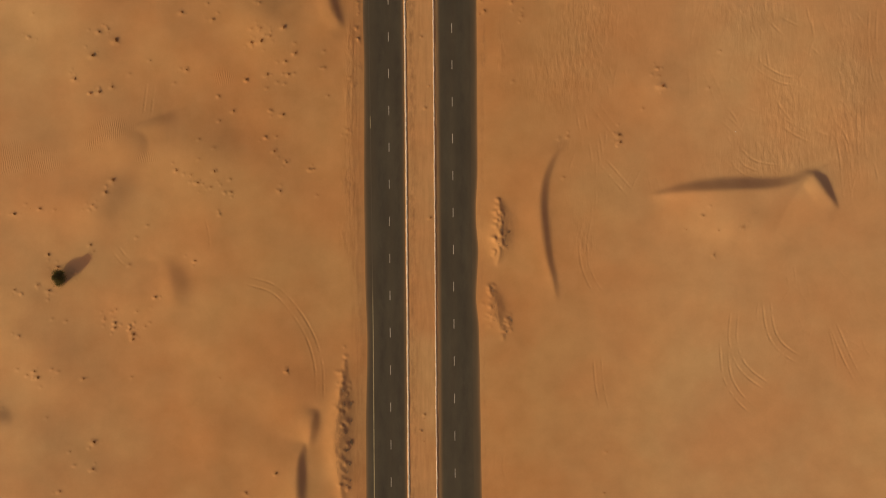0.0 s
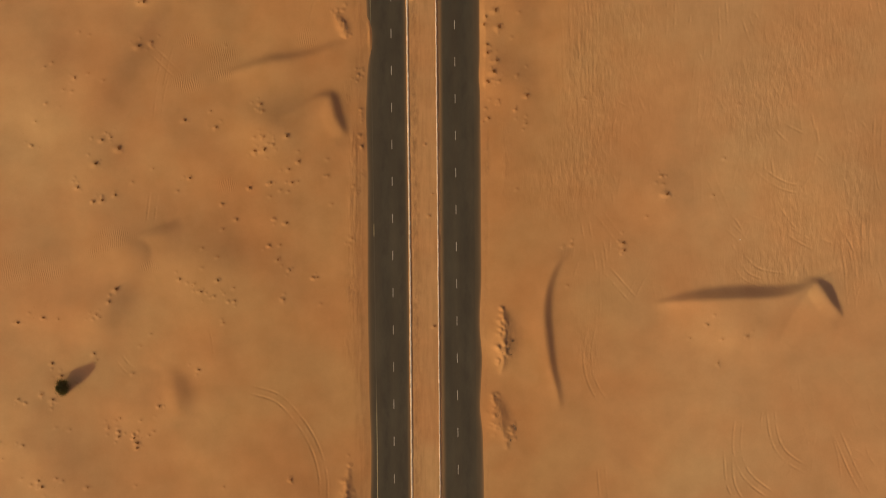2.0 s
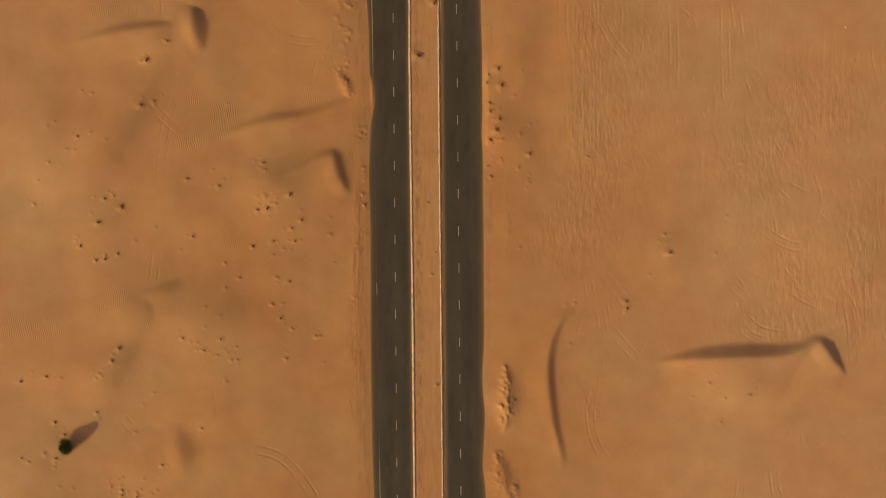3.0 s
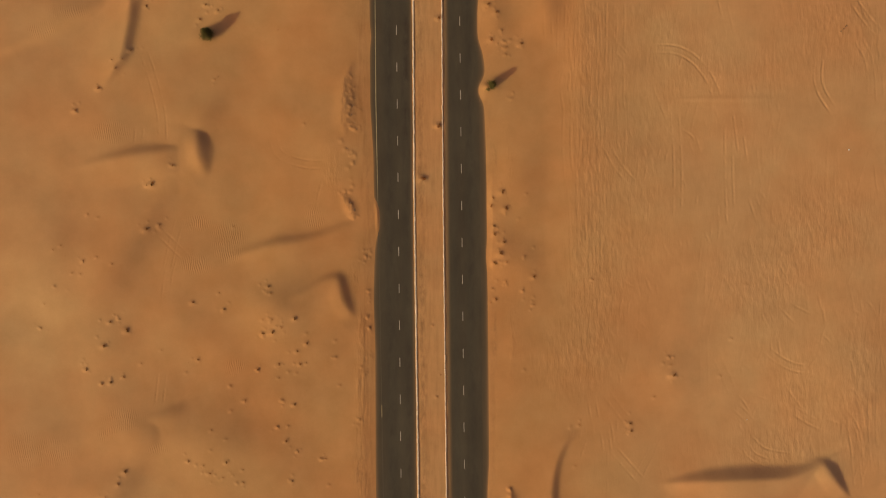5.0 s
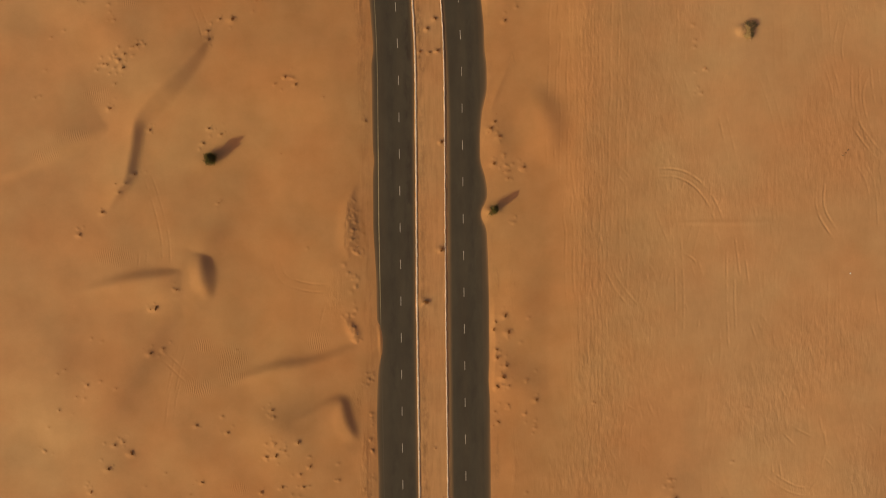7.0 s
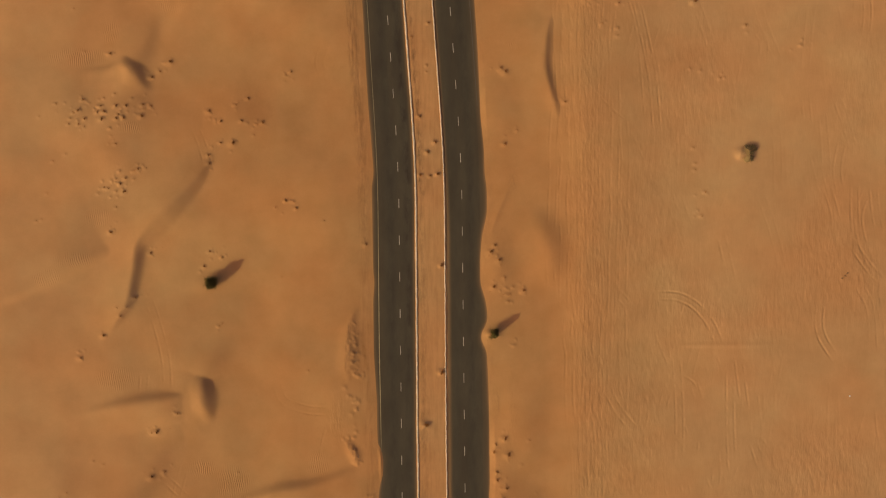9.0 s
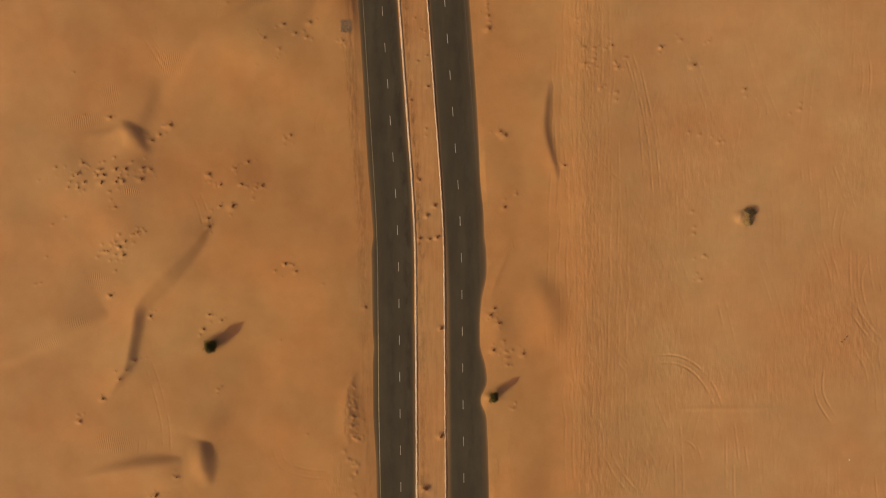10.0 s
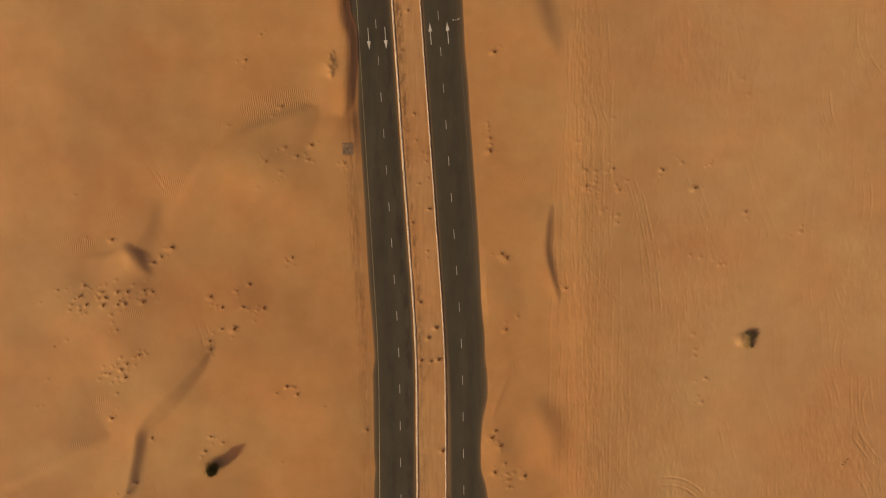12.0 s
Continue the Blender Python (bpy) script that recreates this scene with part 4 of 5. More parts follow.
scatter([(-69.1, 177.2, 0.46), (80.9, 177.5, 0.29), (-74.7, 177.7, 0.23), (41.0, 179.8, 0.23), (-3.7, 180.2, 0.29), (-4.2, 181.0, 0.23), (41.0, 181.4, 0.29), (69.0, 181.9, 0.35), (37.6, 182.4, 0.29), (-0.0, 183.2, 0.35), (41.3, 186.9, 0.35), (-76.9, 187.0, 0.23), (58.0, 187.2, 0.52), (35.5, 187.5, 0.23), (34.1, 187.7, 0.35), (-37.0, 188.1, 0.23), (55.2, 188.4, 0.17), (36.3, 188.6, 0.29), (-2.2, 188.7, 0.29), (43.2, 189.0, 0.23), (-33.8, 189.5, 0.17), (-0.2, 190.0, 0.23), (38.8, 191.0, 0.23), (36.4, 191.0, 0.29), (34.1, 191.2, 0.29), (50.9, 191.2, 0.35), (40.1, 191.5, 0.35), (-32.0, 191.6, 0.29), (61.4, 192.5, 0.29), (55.3, 192.8, 0.29)])
scatter([(-18.4, 193.3, 0.35), (-0.6, 193.6, 0.23), (-35.2, 193.8, 0.35), (-26.1, 194.2, 0.29), (-28.6, 194.9, 0.35), (-0.5, 195.2, 0.23), (-1.4, 195.6, 0.23), (13.4, 195.7, 0.46), (-31.1, 196.8, 0.35), (-25.4, 197.3, 0.46), (32.7, 197.5, 0.29), (-2.7, 198.2, 0.23), (13.4, 198.5, 0.29), (13.1, 201.0, 0.23), (-43.4, 201.8, 0.23), (40.3, 202.6, 0.23), (-33.7, 203.9, 0.23), (-3.1, 204.0, 0.29), (-31.9, 205.8, 0.35), (70.0, 207.5, 0.23), (68.8, 210.9, 0.23), (-39.7, 216.0, 0.35), (14.5, 217.3, 0.40), (-5.4, 217.8, 0.29), (-36.2, 221.6, 0.29), (-4.3, 226.5, 0.35)])
# crumbled verge
crumbs([(-14.3, 78.3, 0.29), (-13.6, 79.9, 0.35), (-13.0, 63.6, 0.35), (-13.6, 65.7, 0.23), (-13.0, 57.1, 0.35), (-14.1, 53.7, 0.35), (-12.9, 70.1, 0.17)])
# dead brush caught on the drifts
brush([(-17.2, -8.5, 0.36), (-16.9, -9.5, 0.24), (-16.7, -10.9, 0.36), (-17.4, -12.2, 0.48), (-16.5, -13.4, 0.48), (-15.9, -15.2, 0.84), (-17.0, -15.3, 0.60), (-17.6, -16.0, 0.36), (-15.8, -18.8, 0.72), (-17.0, -19.4, 0.48), (-16.8, -21.2, 0.48), (-15.8, -23.7, 0.84), (-16.7, -24.9, 0.60), (-17.1, -26.7, 0.60), (-16.2, -27.9, 0.60), (-16.6, -29.7, 0.48), (-16.0, -31.5, 0.72), (-16.9, -32.5, 0.48), (-15.8, -33.0, 0.48), (-16.2, -5.1, 0.36), (-16.5, -6.1, 0.30), (-16.7, 116.1, 0.36), (-17.4, 114.5, 0.36), (-16.2, 113.3, 0.36), (-16.8, 111.5, 0.48), (-17.1, 109.6, 0.48), (-16.5, 107.8, 0.48), (-16.0, 106.5, 0.48), (-15.0, 105.9, 0.36), (-18.0, 102.3, 0.36)])
brush([(-16.6, 101.0, 0.30), (-16.3, 99.2, 0.36), (-16.4, 94.3, 0.48), (-18.5, 92.1, 0.36), (-17.4, 90.6, 0.48), (-16.7, 89.1, 0.48), (-16.1, 88.0, 0.36), (-17.1, 117.6, 0.30), (-15.6, 111.4, 0.30), (17.5, 26.1, 0.36), (18.0, 25.2, 0.36), (18.2, 21.5, 0.72), (16.9, 21.8, 0.48), (17.5, 19.7, 0.48), (18.0, 18.5, 0.48), (16.5, 19.1, 0.36), (14.8, 9.4, 0.36), (15.3, 7.9, 0.36), (14.8, 3.8, 0.36), (15.3, 2.7, 0.36), (18.6, 3.0, 0.48), (18.9, 1.7, 0.48), (17.6, -0.8, 0.48), (15.0, 8.7, 0.5), (15.1, 5.6, 0.45), (18.8, 2.4, 0.6), (17.9, 0.3, 0.5), (-20.7, 215.5, 0.48), (-20.6, 213.7, 0.60), (-20.8, 212.4, 0.48), (-20.8, 216.6, 0.36)])
# folded heaps of the drift on the east verge
folds = random.Random(8)
for k in range(16):
    lump(16.5 + folds.gauss(0, 0.55), 27.5 - 0.72 * k + folds.gauss(0, 0.35), folds.uniform(0.45, 0.9), folds.uniform(0.14, 0.34))
mound(-48.5, 127.1, 1.6, 0.25)
mound(13.4, 115.2, 1.5, 0.35)
mound(69.0, 153.5, 1.6, 0.15)
mound(-78.2, 12.6, 1.8, 0.2)

# the road's bed, the drifted edges and the median
Z *= RELIEF
west, east = smooth_between(EDGE_WEST, GY), smooth_between(EDGE_EAST, GY)
wobble = np.sin(GY * 0.31) * 0.10 + np.sin(GY * 0.83 + 1) * 0.06 + np.sin(GY * 0.11 + 2) * 0.14
out = np.maximum(U - east, west - U)
rise = np.where(out > 0, np.where(U > 0, 0.11, 0.20) * (1 - np.exp(-np.clip(out, 0, None) * 0.42)), np.clip(out * 0.11, -0.2, 0))
inner = np.maximum(U - (smooth_between(KERB_EAST, GY) + np.clip(0.45 - (GY - 135) / 100, 0.20, 0.45) * (1 + wobble)), (smooth_between(KERB_WEST, GY) - 0.30 + 0.3 * wobble) - U)
median = np.clip(-inner * np.where(inner > 0, 0.11, 0.09), -0.2, 0.075) + np.where(inner < -0.6, 1, 0) * (swell(GX, GY, 10, 1.5, 6) * 0.009)
# a dip added inside the west kerb, shaped to darken the kerb's shadow line
median -= np.where(inner < 0, 0.034 * np.clip(0.8 + 0.6 * swell(GX, GY, 5, 4, 16), 0.3, 1.2) * np.exp(-((U - smooth_between(KERB_WEST, GY) - 0.42) / 0.28) ** 2), 0)
verge = np.clip(out / 1.2, 0, 1)
Z = np.where(out > -1.0, Z * verge + rise, np.maximum(rise, median))
inside = Z[pad:-pad, pad:-pad]
for x, y, r in PLANTS:
    if abs(x - float(middle(y))) < 2.8:
        w = window(np.array([(x, y)]), 4 * r + 1)
        inside[w] += 0.4 * r * np.exp(-((FX[w] - x + 0.5 * r) / (1.2 * r)) ** 2 - ((FY[w] - y + 0.2 * r) / (1.1 * r)) ** 2)

for x, y, a, b, h in ((-11.75, 90.0, 0.35, 0.9, 0.10), (-11.45, 88.2, 0.3, 1.5, 0.16), (-11.4, 85.8, 0.35, 1.6, 0.10)):
    w = window(np.array([(x, y)]), 5)
    inside[w] += h * np.exp(-((FX[w] - x) / a) ** 2 - ((FY[w] - y) / b) ** 2)

rows_n, cols_n = Z.shape
co = np.stack([GX, GY, Z], -1).reshape(-1, 3).astype(np.float32)
index = np.arange(rows_n * cols_n, dtype=np.int32).reshape(rows_n, cols_n)
quads = np.stack([index[:-1, :-1], index[:-1, 1:], index[1:, 1:], index[1:, :-1]], -1).reshape(-1, 4)
ground_mesh = bpy.data.meshes.new("ground")
ground_mesh.vertices.add(len(co))
ground_mesh.vertices.foreach_set("co", co.ravel())
ground_mesh.loops.add(quads.size)
ground_mesh.loops.foreach_set("vertex_index", quads.ravel())
ground_mesh.polygons.add(len(quads))
ground_mesh.polygons.foreach_set("loop_start", np.arange(0, quads.size, 4, dtype=np.int32))
ground_mesh.update(calc_edges=True)
ground_mesh.polygons.foreach_set("use_smooth", np.ones(len(quads), bool))
smudges, smudge_rng = np.zeros_like(GX), random.Random(4)
y = 146.0
while y < 229:
    smudges += smudge_rng.uniform(0.8, 1.6) * np.exp(-((U + smudge_rng.uniform(1.5, 2.3)) / smudge_rng.uniform(0.3, 0.55)) ** 2 - ((GY - y) / smudge_rng.uniform(0.7, 1.8)) ** 2)
    y += smudge_rng.uniform(2.4, 6.0)
for name, values in (("ripple", ripple), ("dirt_shade", dirt_shade), ("packed", dirt_shade * 0), ("driven", dirt_shade * 0), ("rough", np.clip(where, 0, 1.2))):
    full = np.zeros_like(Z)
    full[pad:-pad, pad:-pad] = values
    if name == "dirt_shade":
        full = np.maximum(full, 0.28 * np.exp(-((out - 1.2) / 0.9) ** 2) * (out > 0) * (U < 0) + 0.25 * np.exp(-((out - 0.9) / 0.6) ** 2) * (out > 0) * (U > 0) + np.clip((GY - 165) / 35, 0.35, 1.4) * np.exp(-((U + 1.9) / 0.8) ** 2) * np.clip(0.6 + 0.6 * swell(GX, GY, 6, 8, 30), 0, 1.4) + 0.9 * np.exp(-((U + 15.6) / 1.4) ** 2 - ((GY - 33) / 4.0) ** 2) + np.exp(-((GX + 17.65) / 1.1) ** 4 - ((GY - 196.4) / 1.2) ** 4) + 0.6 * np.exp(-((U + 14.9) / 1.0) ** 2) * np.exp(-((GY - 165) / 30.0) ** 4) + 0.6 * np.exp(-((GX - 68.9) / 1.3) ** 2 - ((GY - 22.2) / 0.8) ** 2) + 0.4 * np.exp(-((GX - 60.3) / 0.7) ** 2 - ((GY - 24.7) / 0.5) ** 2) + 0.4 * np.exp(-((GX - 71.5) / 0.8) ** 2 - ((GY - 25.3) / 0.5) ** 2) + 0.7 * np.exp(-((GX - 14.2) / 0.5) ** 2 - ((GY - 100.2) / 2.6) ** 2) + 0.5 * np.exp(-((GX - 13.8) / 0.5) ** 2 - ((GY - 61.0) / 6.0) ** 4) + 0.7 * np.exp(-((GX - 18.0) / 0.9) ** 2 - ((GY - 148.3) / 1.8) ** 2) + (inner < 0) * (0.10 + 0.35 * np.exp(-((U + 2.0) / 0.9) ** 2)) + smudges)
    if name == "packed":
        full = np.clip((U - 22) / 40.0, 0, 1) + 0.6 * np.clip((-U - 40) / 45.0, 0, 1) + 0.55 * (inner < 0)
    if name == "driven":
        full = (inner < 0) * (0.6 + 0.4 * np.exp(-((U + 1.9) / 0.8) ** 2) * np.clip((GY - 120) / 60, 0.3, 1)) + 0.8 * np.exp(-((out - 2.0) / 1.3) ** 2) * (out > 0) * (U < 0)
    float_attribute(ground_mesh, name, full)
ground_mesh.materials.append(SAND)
tagged(new("ground", ground_mesh), "rippled orange desert sand with low dunes and tyre tracks", "sand", kind="structure")


def ground_z(x, y):
    fi, fj = (x - X0) / STEP + pad, (y - Y0) / STEP + pad
    i, j = int(fi), int(fj)
    a, b = fi - i, fj - j
    return float((Z[j, i] * (1 - a) + Z[j, i + 1] * a) * (1 - b) + (Z[j + 1, i] * (1 - a) + Z[j + 1, i + 1] * a) * b)


# ---- carriageways ----
ROAD_Y = np.concatenate([np.arange(-1300, -60, 40.0), np.arange(-60, 250, 1.0), np.arange(250, 1300, 40.0)])


def carriageway(name, u0, u1, label):
    us = np.linspace(u0, u1, 61)
    y, u = np.meshgrid(ROAD_Y, us, indexing="ij")
    crown = 0.012 * (1 - ((u - (u0 + u1) / 2) / ((u1 - u0) / 2)) ** 2)
    top = np.stack([u + middle(y), y, crown], -1)
    n, m = y.shape
    verts = top.reshape(-1, 3)
    low = np.concatenate([top[:, 0], top[:, -1]]) - np.array([0, 0, 0.35])
    ids = np.arange(n * m).reshape(n, m)
    faces = np.stack([ids[:-1, :-1], ids[:-1, 1:], ids[1:, 1:], ids[1:, :-1]], -1).reshape(-1, 4).tolist()
    a, b = n * m + np.arange(n), n * m + n + np.arange(n)
    for i in range(n - 1):
        faces += [(a[i], ids[i, 0], ids[i + 1, 0], a[i + 1]), (ids[i, -1], b[i], b[i + 1], ids[i + 1, -1])]
    me = bpy.data.meshes.new(name)
    me.from_pydata(np.concatenate([verts, low]).tolist(), [], [tuple(int(v) for v in f) for f in faces])
    e, w = smooth_between(EDGE_EAST, y), smooth_between(EDGE_WEST, y)
    ke, kw = smooth_between(KERB_EAST, y) + np.clip(0.45 - (y - 135) / 100, 0.20, 0.45), smooth_between(KERB_WEST, y) - 0.30
    rim = np.minimum(e - u, u - w)
    heart = np.maximum(u - ke, kw - u)
    dust = 0.52 * np.exp(-np.clip(rim, 0, None) / 0.26) + 0.06 * np.exp(-np.clip(rim, 0, None) / 1.3)
    dust += np.where(u > 0, 0.52, 0.28) * np.exp(-(np.clip(heart, 0, None) / np.where(u > 0, np.clip(0.68 - (y - 135) / 110, 0.45, 0.68), 0.4)) ** 3) + 0.06 * np.exp(-np.clip(heart, 0, None) / 1.2)
    # wheels keep the two lanes a little cleaner
    lane_at = (np.abs(np.abs(u) - 6.87) - 1.85) / 1.1
    dust += 0.05 - 0.025 * np.exp(-lane_at ** 2) + 0.035 * (u > 10.9)
    float_attribute(me, "dust", np.concatenate([dust.ravel(), np.zeros(2 * n)]))
    oily = np.exp(-((u + 4.9) / 0.8) ** 2) * np.clip((y - 80) / 30, 0.55, 1) + 0.5 * np.exp(-((u + 8.6) / 0.9) ** 2) + 0.4 * np.exp(-((u - 8.8) / 0.9) ** 2)
    float_attribute(me, "oil", np.concatenate([oily.ravel(), np.zeros(2 * n)]))
    me.materials.append(ASPHALT)
    return tagged(new(name, me), label, "road", kind="structure")


road_west = carriageway("road_1", -13.6, -3.2, "dark dusty asphalt carriageway with sand drifting over its edge")
road_east = carriageway("road_2", 3.0, 13.6, "dark dusty asphalt carriageway partly buried by sand")


def strip(name, u_of, y0, y1, width, mat, wear, step=1.0, z=0.017, parent=None):
    """A painted line from y0 to y1 along the road."""
    bm = bmesh.new()
    ys = np.linspace(y0, y1, max(2, int((y1 - y0) / step) + 1))
    pairs = []
    for y in ys:
        _, right = along(y)
        c = Vector((float(middle(y)) + float(u_of(y)), y, z))
        pairs.append([bm.verts.new(c + right * s * width / 2) for s in (-1, 1)])
    for (a, b), (c, d) in zip(pairs, pairs[1:]):
        bm.faces.new((a, b, d, c))
    solid = bmesh.ops.extrude_face_region(bm, geom=bm.faces[:])
    for v in solid["geom"]:
        if isinstance(v, bmesh.types.BMVert):
            v.co.z += 0.004
    bmesh.ops.recalc_face_normals(bm, faces=bm.faces[:])
    worn = [float(wear(v.co.y)) for v in bm.verts]
    ob = part(name, bm, mat, parent)
    float_attribute(ob.data, "wear", worn)
    return ob


# lane dashes, two metres long every eight metres
wear_rng = random.Random(5)
for road, u, first in ((road_west, -6.87, 0.0), (road_east, 6.87, 1.8)):
    for k in range(-6, 31):
        y, w = first + 8.0 * k - 0.004 * max(0.0, 8.0 * k - 150), wear_rng.uniform(0.02, 0.30)
        strip("lane_dash", lambda q, u=u: u, y - 1.0, y + 1.0, 0.10, WHITE_PAINT, lambda q, w=w: w, parent=road)
WEST_WEAR = [(-60, 0.05), (-5, 0.08), (5, 0.35), (10, 0.85), (15, 0.96), (44.0, 0.96), (44.4, 0.25), (46.6, 0.25), (47.0, 0.96), (88, 0.95), (97, 0.35), (103, 0.1), (128, 0.1), (138, 0.5), (165, 0.62), (195, 0.62), (205, 0.66), (216, 0.6), (221, 0.35), (240, 0.2)]
strip("edge_line", lambda y: between(LINE_WEST, y), -60, 250, 0.14, YELLOW_PAINT, lambda y: between(WEST_WEAR, y), step=0.5, parent=road_west)
strip("edge_line", lambda y: 11.2, 165, 215, 0.13, WHITE_PAINT, lambda y: 0.93, parent=road_east)


def arrow(x, y, heading):
    """A painted straight-ahead lane arrow, five metres long."""
    d, right = along(y)
    bm = bmesh.new()
    outline = [(-0.07, -2.4), (0.07, -2.4), (0.07, 0.5), (0.40, 0.5), (0.0, 2.4), (-0.40, 0.5), (-0.07, 0.5)]
    vs = [bm.verts.new(Vector((x, y, 0.017)) + right * a * heading + d * b * heading) for a, b in outline]
    bm.faces.new(vs)
    solid = bmesh.ops.extrude_face_region(bm, geom=bm.faces[:])
    for v in solid["geom"]:
        if isinstance(v, bmesh.types.BMVert):
            v.co.z += 0.004
    bmesh.ops.recalc_face_normals(bm, faces=bm.faces[:])
    n = len(bm.verts)
    ob = part("lane_arrow", bm, WHITE_PAINT, road_west if heading < 0 else road_east)
    float_attribute(ob.data, "wear", [0.04] * n)


for x, y, heading in ((-12.93, 220.45, -1), (-9.24, 220.65, -1), (0.58, 221.45, 1), (4.36, 221.65, 1)):
    arrow(x, y, heading)
for x, y, size in ((5.6, 224.45, 0.3), (6.15, 224.4, 0.22), (6.6, 224.55, 0.3), (6.9, 224.8, 0.22)):
    bm = bmesh.new()
    bmesh.ops.create_cube(bm, size=1.0, matrix=Matrix.Translation((x, y, 0.018)) @ Matrix.Diagonal((size, size * 0.8, 0.008, 1)))
    ob = part("paint_mark", bm, WHITE_PAINT, road_east)
    float_attribute(ob.data, "wear", [0.05] * 8)


# ---- plants ----
def blade(bm, base, tip, width, spin):
    """A leaf or twig: a kinked strip from base to tip."""
    d = tip - base
    s = d.cross(Vector((math.cos(spin), math.sin(spin), 0.4))).normalized() * width
    mid = base + d * 0.55 + Vector((0, 0, 0.12 * d.length))
    a, b, c, e = (bm.verts.new(v) for v in (base, mid + s, tip, mid - s))
    bm.faces.new((a, b, c, e))


def tuft_mesh(seed, count, mat, height=0.75, name="tuft"):
    """A scrubby plant of radius 1: stiff leaves and twigs from a crowded base, uneven all round."""
    r = random.Random(seed)
    bm = bmesh.new()
    lobes = [(r.uniform(0, 6.28), r.uniform(0.1, 0.5)) for _ in range(4)]
    for _ in range(count):
        turn, off = r.choice(lobes)
        base = Vector((off * math.cos(turn), off * math.sin(turn), r.uniform(-0.05, 0.25)))
        a, up = r.uniform(0, 6.28), r.uniform(0.1, 1.0)
        reach = r.uniform(0.35, 0.75)
        tip = base + Vector((math.cos(a) * math.cos(up) * reach, math.sin(a) * math.cos(up) * reach, math.sin(up) * reach * height))
        blade(bm, base, tip, r.uniform(0.06, 0.14), r.uniform(0, 6.28))
    me = bpy.data.meshes.new(name)
    bm.to_mesh(me)
    bm.free()
    me.materials.append(mat)
    return me


pick = random.Random(11)
TUFTS = [tuft_mesh(100 + i, 70, TUFT) for i in range(6)]
PALE_TUFTS = [tuft_mesh(150 + i, 46, STRAW, 0.5, "dry_tuft") for i in range(6)]
DRIES = [tuft_mesh(200 + i, 80, DRY, 0.8, "dead_brush") for i in range(5)]
SIZES = [(0.45, "large dark scrub bush on a mound of sand"), (0.3, "brown desert scrub bush rooted in sand"), (0.0, "small dry scrub tuft on open sand")]
little = []
for x, y, r in PLANTS:
    wide = 0.07 + 0.9 * r
    m = pose(x, y, ground_z(x, y) - 0.02, 0, 0, pick.uniform(0, 360)) @ Matrix.Diagonal((wide, wide * pick.uniform(0.85, 1.15), r * pick.uniform(0.26, 0.44), 1))
    mesh = pick.choice(TUFTS if r > 0.32 else PALE_TUFTS)
    if r < 0.2:
        little.append((m, mesh))
        continue
    ob = new("scrub_bush", mesh)
    ob.matrix_world = m
    tagged(ob, next(text for low, text in SIZES if r >= low), "bush", "scrub on the sand")
bm = bmesh.new()
for m, mesh in little:
    n = len(bm.verts)
    bm.from_mesh(mesh)
    bm.verts.ensure_lookup_table()
    for v in bm.verts[n:]:
        v.co = m @ v.co
tagged(part("tiny_scrub", bm, STRAW), "tiny dry tufts scattered over the sand", "scrub", kind="stuff")
for x, y, r in BRUSH:
    ob = new("dead_brush", pick.choice(DRIES))
    ob.matrix_world = pose(x, y, ground_z(x, y) - 0.03, 0, 0, pick.uniform(0, 360)) @ Matrix.Diagonal((r * pick.uniform(0.9, 1.9), r * pick.uniform(0.8, 1.3), r * pick.uniform(0.12, 0.24), 1))
    tagged(ob, "grey dead brush caught on a drift beside the road", "dead brush", "dead brush on the drifts")


def limb(bm, a, b, ra, rb, sides=6):
    """A tapered branch."""
    d = (b - a).normalized()
    s = d.cross(Vector((0.3, 0.9, 0.2))).normalized()
    t = d.cross(s)
    rings = [[bm.verts.new(c + (s * math.cos(k * 6.2832 / sides) + t * math.sin(k * 6.2832 / sides)) * r) for k in range(sides)] for c, r in ((a, ra), (a.lerp(b, 0.5) + s * ra * 0.6, (ra + rb) / 2), (b, rb))]
    for p, q in zip(rings, rings[1:]):
        for k in range(sides):
            bm.faces.new((p[k], p[(k + 1) % sides], q[(k + 1) % sides], q[k]))
    bm.faces.new(rings[-1])


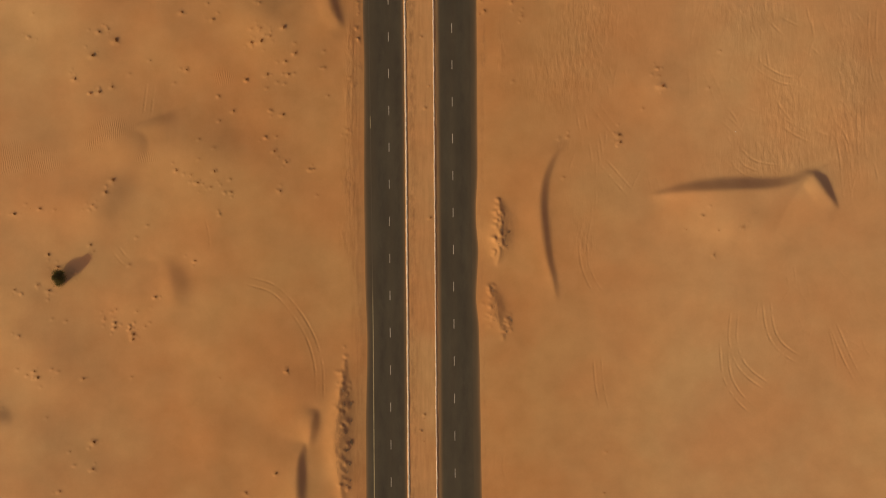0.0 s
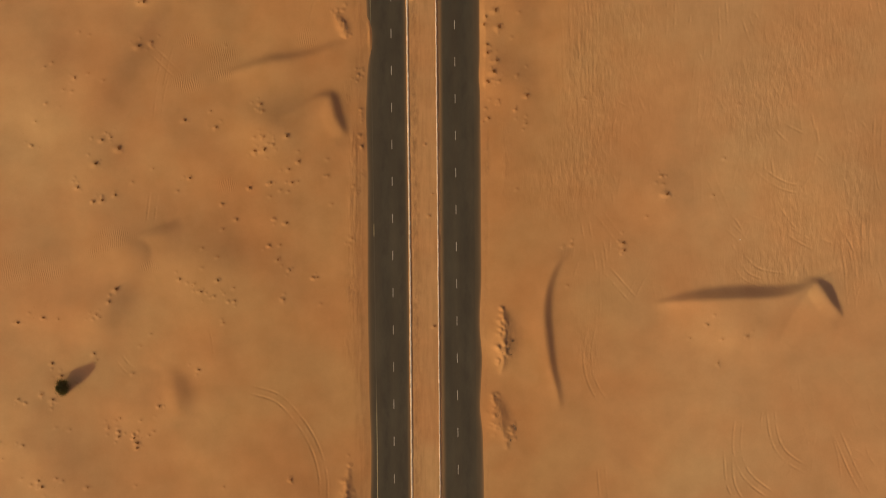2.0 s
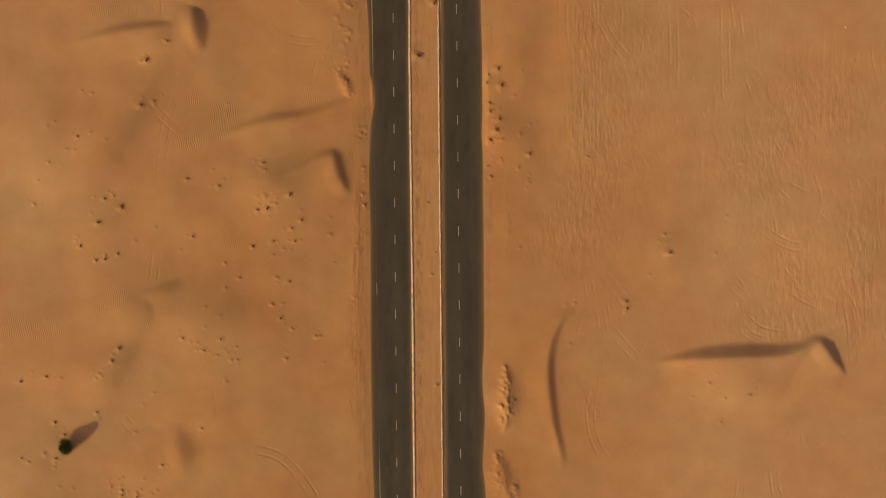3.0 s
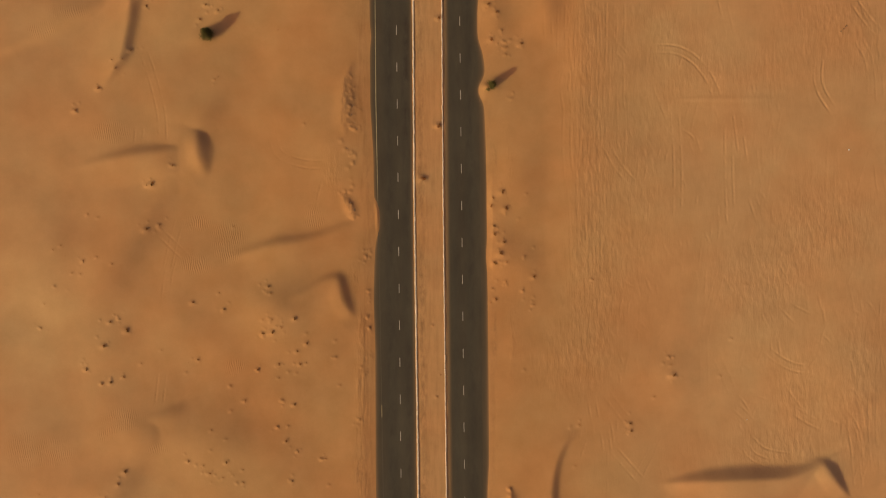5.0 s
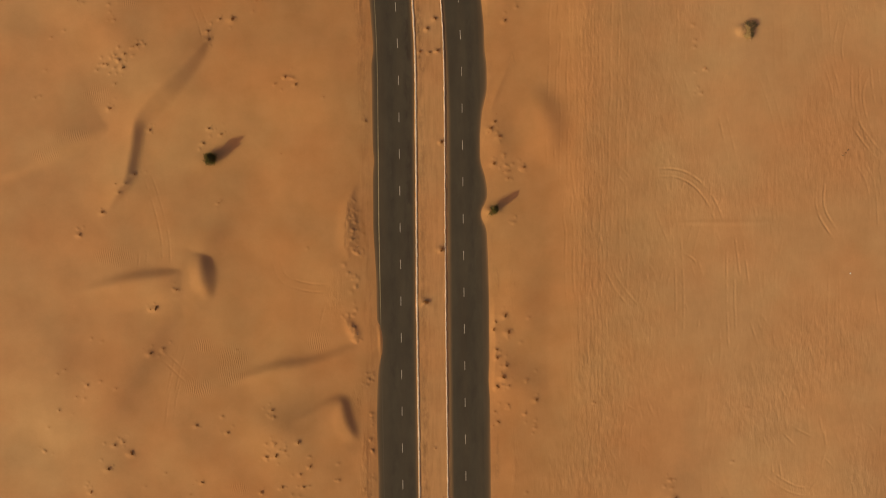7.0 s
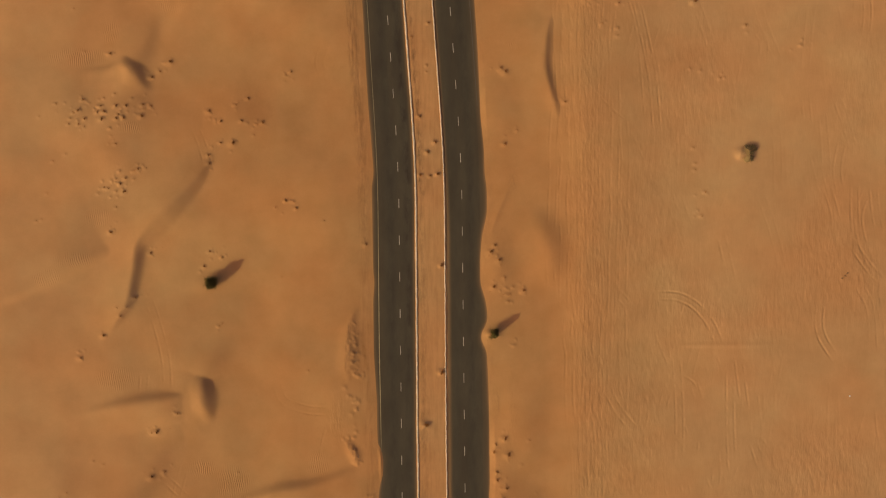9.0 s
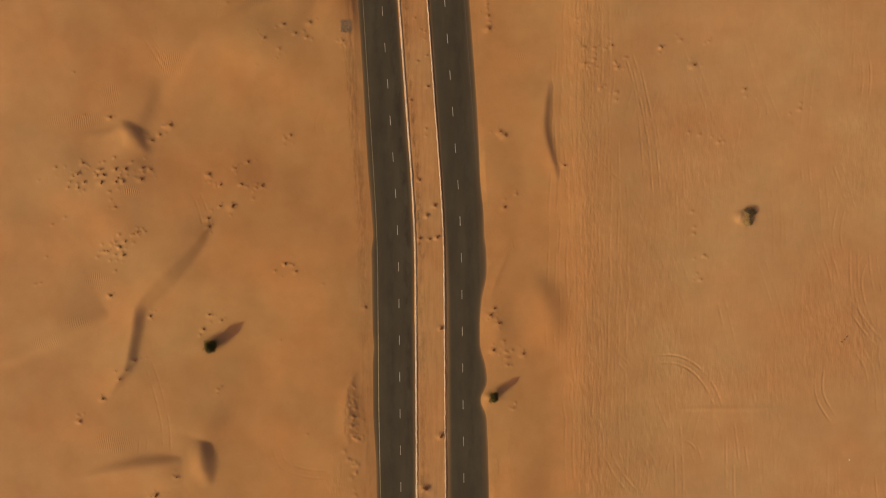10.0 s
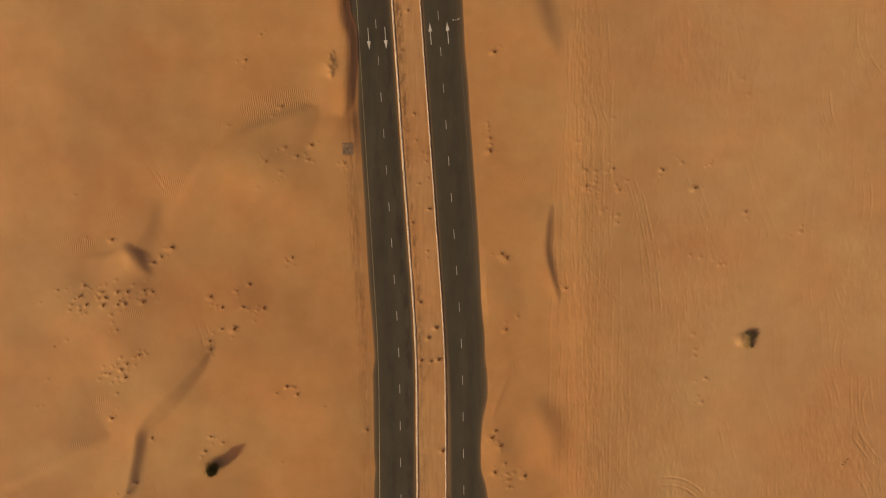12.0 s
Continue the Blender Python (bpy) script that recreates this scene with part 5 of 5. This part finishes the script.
def desert_tree(x, y, radius, height, seed, leaves, label):
    """A low spreading desert tree: short trunk, limbs and an uneven crown of small leaves with gaps."""
    r = random.Random(seed)
    root = tagged(new("desert_tree"), label, "tree", "trees on the sand")
    root.location = (x, y, ground_z(x, y) - 0.05)
    trunk, crown = bmesh.new(), bmesh.new()
    limb(trunk, Vector((0, 0, -0.1)), Vector((0.05, 0.03, height * 0.25)), 0.15, 0.11, 8)
    clumps = []
    for k in range(17):
        a = k * 2.4 + r.uniform(-0.4, 0.4)
        out_ = radius * r.uniform(0.15, 0.8)
        tip = Vector((math.cos(a) * out_, math.sin(a) * out_, height * r.uniform(0.12, 0.8)))
        narrow = 1.0 - 0.75 * tip.z / height
        tip.x, tip.y = tip.x * narrow, tip.y * narrow
        start = Vector((0.03, 0.02, height * r.uniform(0.1, 0.28)))
        limb(trunk, start, tip, 0.07, 0.02)
        clumps.append((tip, radius * r.uniform(0.28, 0.46) * (1.2 - 0.85 * tip.z / height)))
    clumps.append((Vector((0, 0, height * 0.9)), radius * 0.16))
    for _ in range(leaves):
        c, s = r.choice(clumps)
        p = c + Vector((r.gauss(0, 0.46), r.gauss(0, 0.46), r.gauss(0, 0.45))) * s
        if p.z < 0.15:
            continue
        d = Vector((r.gauss(0, 1), r.gauss(0, 1), r.gauss(0.2, 0.7))).normalized() * r.uniform(0.12, 0.26)
        blade(crown, p, p + d, r.uniform(0.03, 0.06), r.uniform(0, 6.28))
    part("trunk", trunk, BARK, root)
    part("crown", crown, LEAF, root, "dark green leafy crown")
    return root


desert_tree(-77.5, 12.5, 2.2, 2.6, 3, 9000, "dark green desert tree with a long shadow on the sand")
desert_tree(-47.4, 127.2, 2.1, 3.0, 4, 8000, "round dark green desert tree on open sand")
desert_tree(13.6, 115.4, 1.45, 2.2, 5, 5000, "small dark green tree on a sand mound at the road's edge")


def dead_bush(x, y, clumps, label, grass=()):
    """A sprawling half-dead bush of several clumps with bare stems."""
    r = random.Random(9)
    root = tagged(new("dead_bush"), label, "bush")
    root.location = (x, y, ground_z(x, y) - 0.05)
    stems, twigs = bmesh.new(), bmesh.new()
    for cx, cy, s, h in clumps:
        for _ in range(7):
            limb(stems, Vector((cx * 0.5, cy * 0.5, 0)), Vector((cx + r.gauss(0, s * 0.5), cy + r.gauss(0, s * 0.5), h * r.uniform(0.5, 1))), 0.05, 0.015, 5)
        for _ in range(int(330 * min(1.0, s * s * 2.2))):
            p = Vector((cx + r.gauss(0, s * 0.42), cy + r.gauss(0, s * 0.42), abs(r.gauss(h * 0.45, h * 0.3))))
            d = Vector((r.gauss(0, 1), r.gauss(0, 1), r.gauss(0.3, 0.7))).normalized() * r.uniform(0.18, 0.36)
            blade(twigs, p, p + d, r.uniform(0.02, 0.05), r.uniform(0, 6.28))
    part("stems", stems, BARK, root)
    part("twigs", twigs, TWIGS, root, "tangled grey-brown twigs")
    if grass:
        tussock = bmesh.new()
        for _ in range(2600):
            cx, cy, s = r.choice(grass)
            p = Vector((cx + r.gauss(0, s * 0.45), cy + r.gauss(0, s * 0.45), r.uniform(0.0, 0.12)))
            d = Vector((r.gauss(0, 1.0), r.gauss(0, 1.0), 0.22)).normalized() * r.uniform(0.25, 0.5)
            blade(tussock, p, p + d, r.uniform(0.02, 0.05), r.uniform(0, 6.28))
        part("dry_grass", tussock, GRASS, root, "pale yellow dry grass at its foot")
    return root


dead_bush(69.4, 154.0, [(-0.6, 1.6, 0.5, 0.3), (0.1, 1.2, 0.6, 0.4), (0.8, 1.5, 0.6, 0.32), (1.2, 0.9, 0.55, 0.32), (0.5, 0.2, 0.6, 0.4), (0.5, -0.8, 0.45, 0.35), (0.5, -1.4, 0.35, 0.3)], "sprawling half-dead bush with pale dry grass on open sand", [(-1.1, 0.2, 0.6), (-0.9, -0.6, 0.8), (-0.5, -1.2, 0.7), (-0.5, 0.5, 0.6)])
dead_bush(90.0, 127.2, [(-0.7, -0.6, 0.14, 0.2), (0.0, 0.0, 0.14, 0.2), (0.6, 0.7, 0.12, 0.15)], "low dead bush lying on the sand plain")

# ---- litter and a graded patch ----
for x, y, s in ((90.8, 101.0, 0.17), (68.1, 42.8, 0.1)):
    bm = bmesh.new()
    bmesh.ops.create_icosphere(bm, subdivisions=2, radius=s)
    for v in bm.verts:
        v.co += v.co * noise.noise(v.co * 6) * 0.7
        v.co.z *= 0.5
    ob = part("plastic_bag", bm, PLASTIC)
    ob.location = (x, y, ground_z(x, y) + 0.1 * s)
    tagged(ob, "crumpled white plastic bag blown onto the sand", "litter")
bm = bmesh.new()
r = random.Random(31)
for _ in range(1300):
    x, y = -17.65 + r.uniform(-1.1, 1.1) + r.gauss(0, 0.15), 196.4 + r.uniform(-1.2, 1.2) + r.gauss(0, 0.15)
    s = r.uniform(0.05, 0.12)
    got = bmesh.ops.create_cube(bm, size=1.0, matrix=pose(x, y, ground_z(x, y) + s * 0.1, r.uniform(-25, 25), r.uniform(-25, 25), r.uniform(0, 360)) @ Matrix.Diagonal((s, s * r.uniform(0.6, 1.2), s * 0.6, 1)))
    for v in got["verts"]:
        v.co += Vector((r.gauss(0, 1), r.gauss(0, 1), r.gauss(0, 1))) * s * 0.12
tagged(part("asphalt_rubble", bm, PATCH_BITS), "small loose chunks standing in for a grey graded patch of sand", "rubble", kind="stuff")

# ---- kerbs of the median: single concrete blocks, sanded up on both sides ----
KERB_PITCH = 1.0
KERB_TOP = 0.19


def block_mesh(seed, wide):
    r = random.Random(seed)
    bm = bmesh.new()
    bmesh.ops.create_cube(bm, size=1.0, matrix=Matrix.Diagonal((wide, KERB_PITCH - 0.02, 0.42, 1)))
    for v in bm.verts:
        v.co += Vector((r.gauss(0, 0.016), r.gauss(0, 0.010), r.gauss(0, 0.010)))
    upright = [e for e in bm.edges if abs(e.verts[0].co.z - e.verts[1].co.z) > 0.2]
    bmesh.ops.bevel(bm, geom=upright, offset=0.05, segments=1, affect="EDGES")
    top = [e for e in bm.edges if all(v.co.z > 0.1 for v in e.verts)]
    bmesh.ops.bevel(bm, geom=top, offset=0.035, segments=1, affect="EDGES")
    me = bpy.data.meshes.new("kerb_block")
    bm.to_mesh(me)
    bm.free()
    me.materials.append(CONCRETE)
    return me


for title, table, wide in (("kerb_west", KERB_WEST, 0.31), ("kerb_east", KERB_EAST, 0.23)):
    blocks = [block_mesh(k, wide) for k in range(5)]
    kerb = tagged(new(title), "row of pale concrete kerb blocks edging the sandy median", "kerb", kind="structure")
    rest = bmesh.new()
    for k in range(int(-150 / KERB_PITCH), int(330 / KERB_PITCH)):
        y = k * KERB_PITCH
        _, right = along(y)
        turn = math.degrees(math.atan2(right.y, right.x))
        m = pose(float(middle(y)) + float(smooth_between(table, y)) + pick.gauss(0, 0.018), y, KERB_TOP - 0.21 + pick.gauss(0, 0.018), pick.gauss(0, 1.2), pick.gauss(0, 1.5), turn + pick.gauss(0, 1.2))
        mesh = pick.choice(blocks)
        if -36 <= y <= 231:
            ob = new("kerb_block", mesh)
            ob.parent = kerb
            ob.matrix_local = m
        else:
            n = len(rest.verts)
            rest.from_mesh(mesh)
            rest.verts.ensure_lookup_table()
            for v in rest.verts[n:]:
                v.co = m @ v.co
    tagged(part("kerb_rest", rest, CONCRETE, kerb), "far run of concrete kerb blocks", kind="stuff")
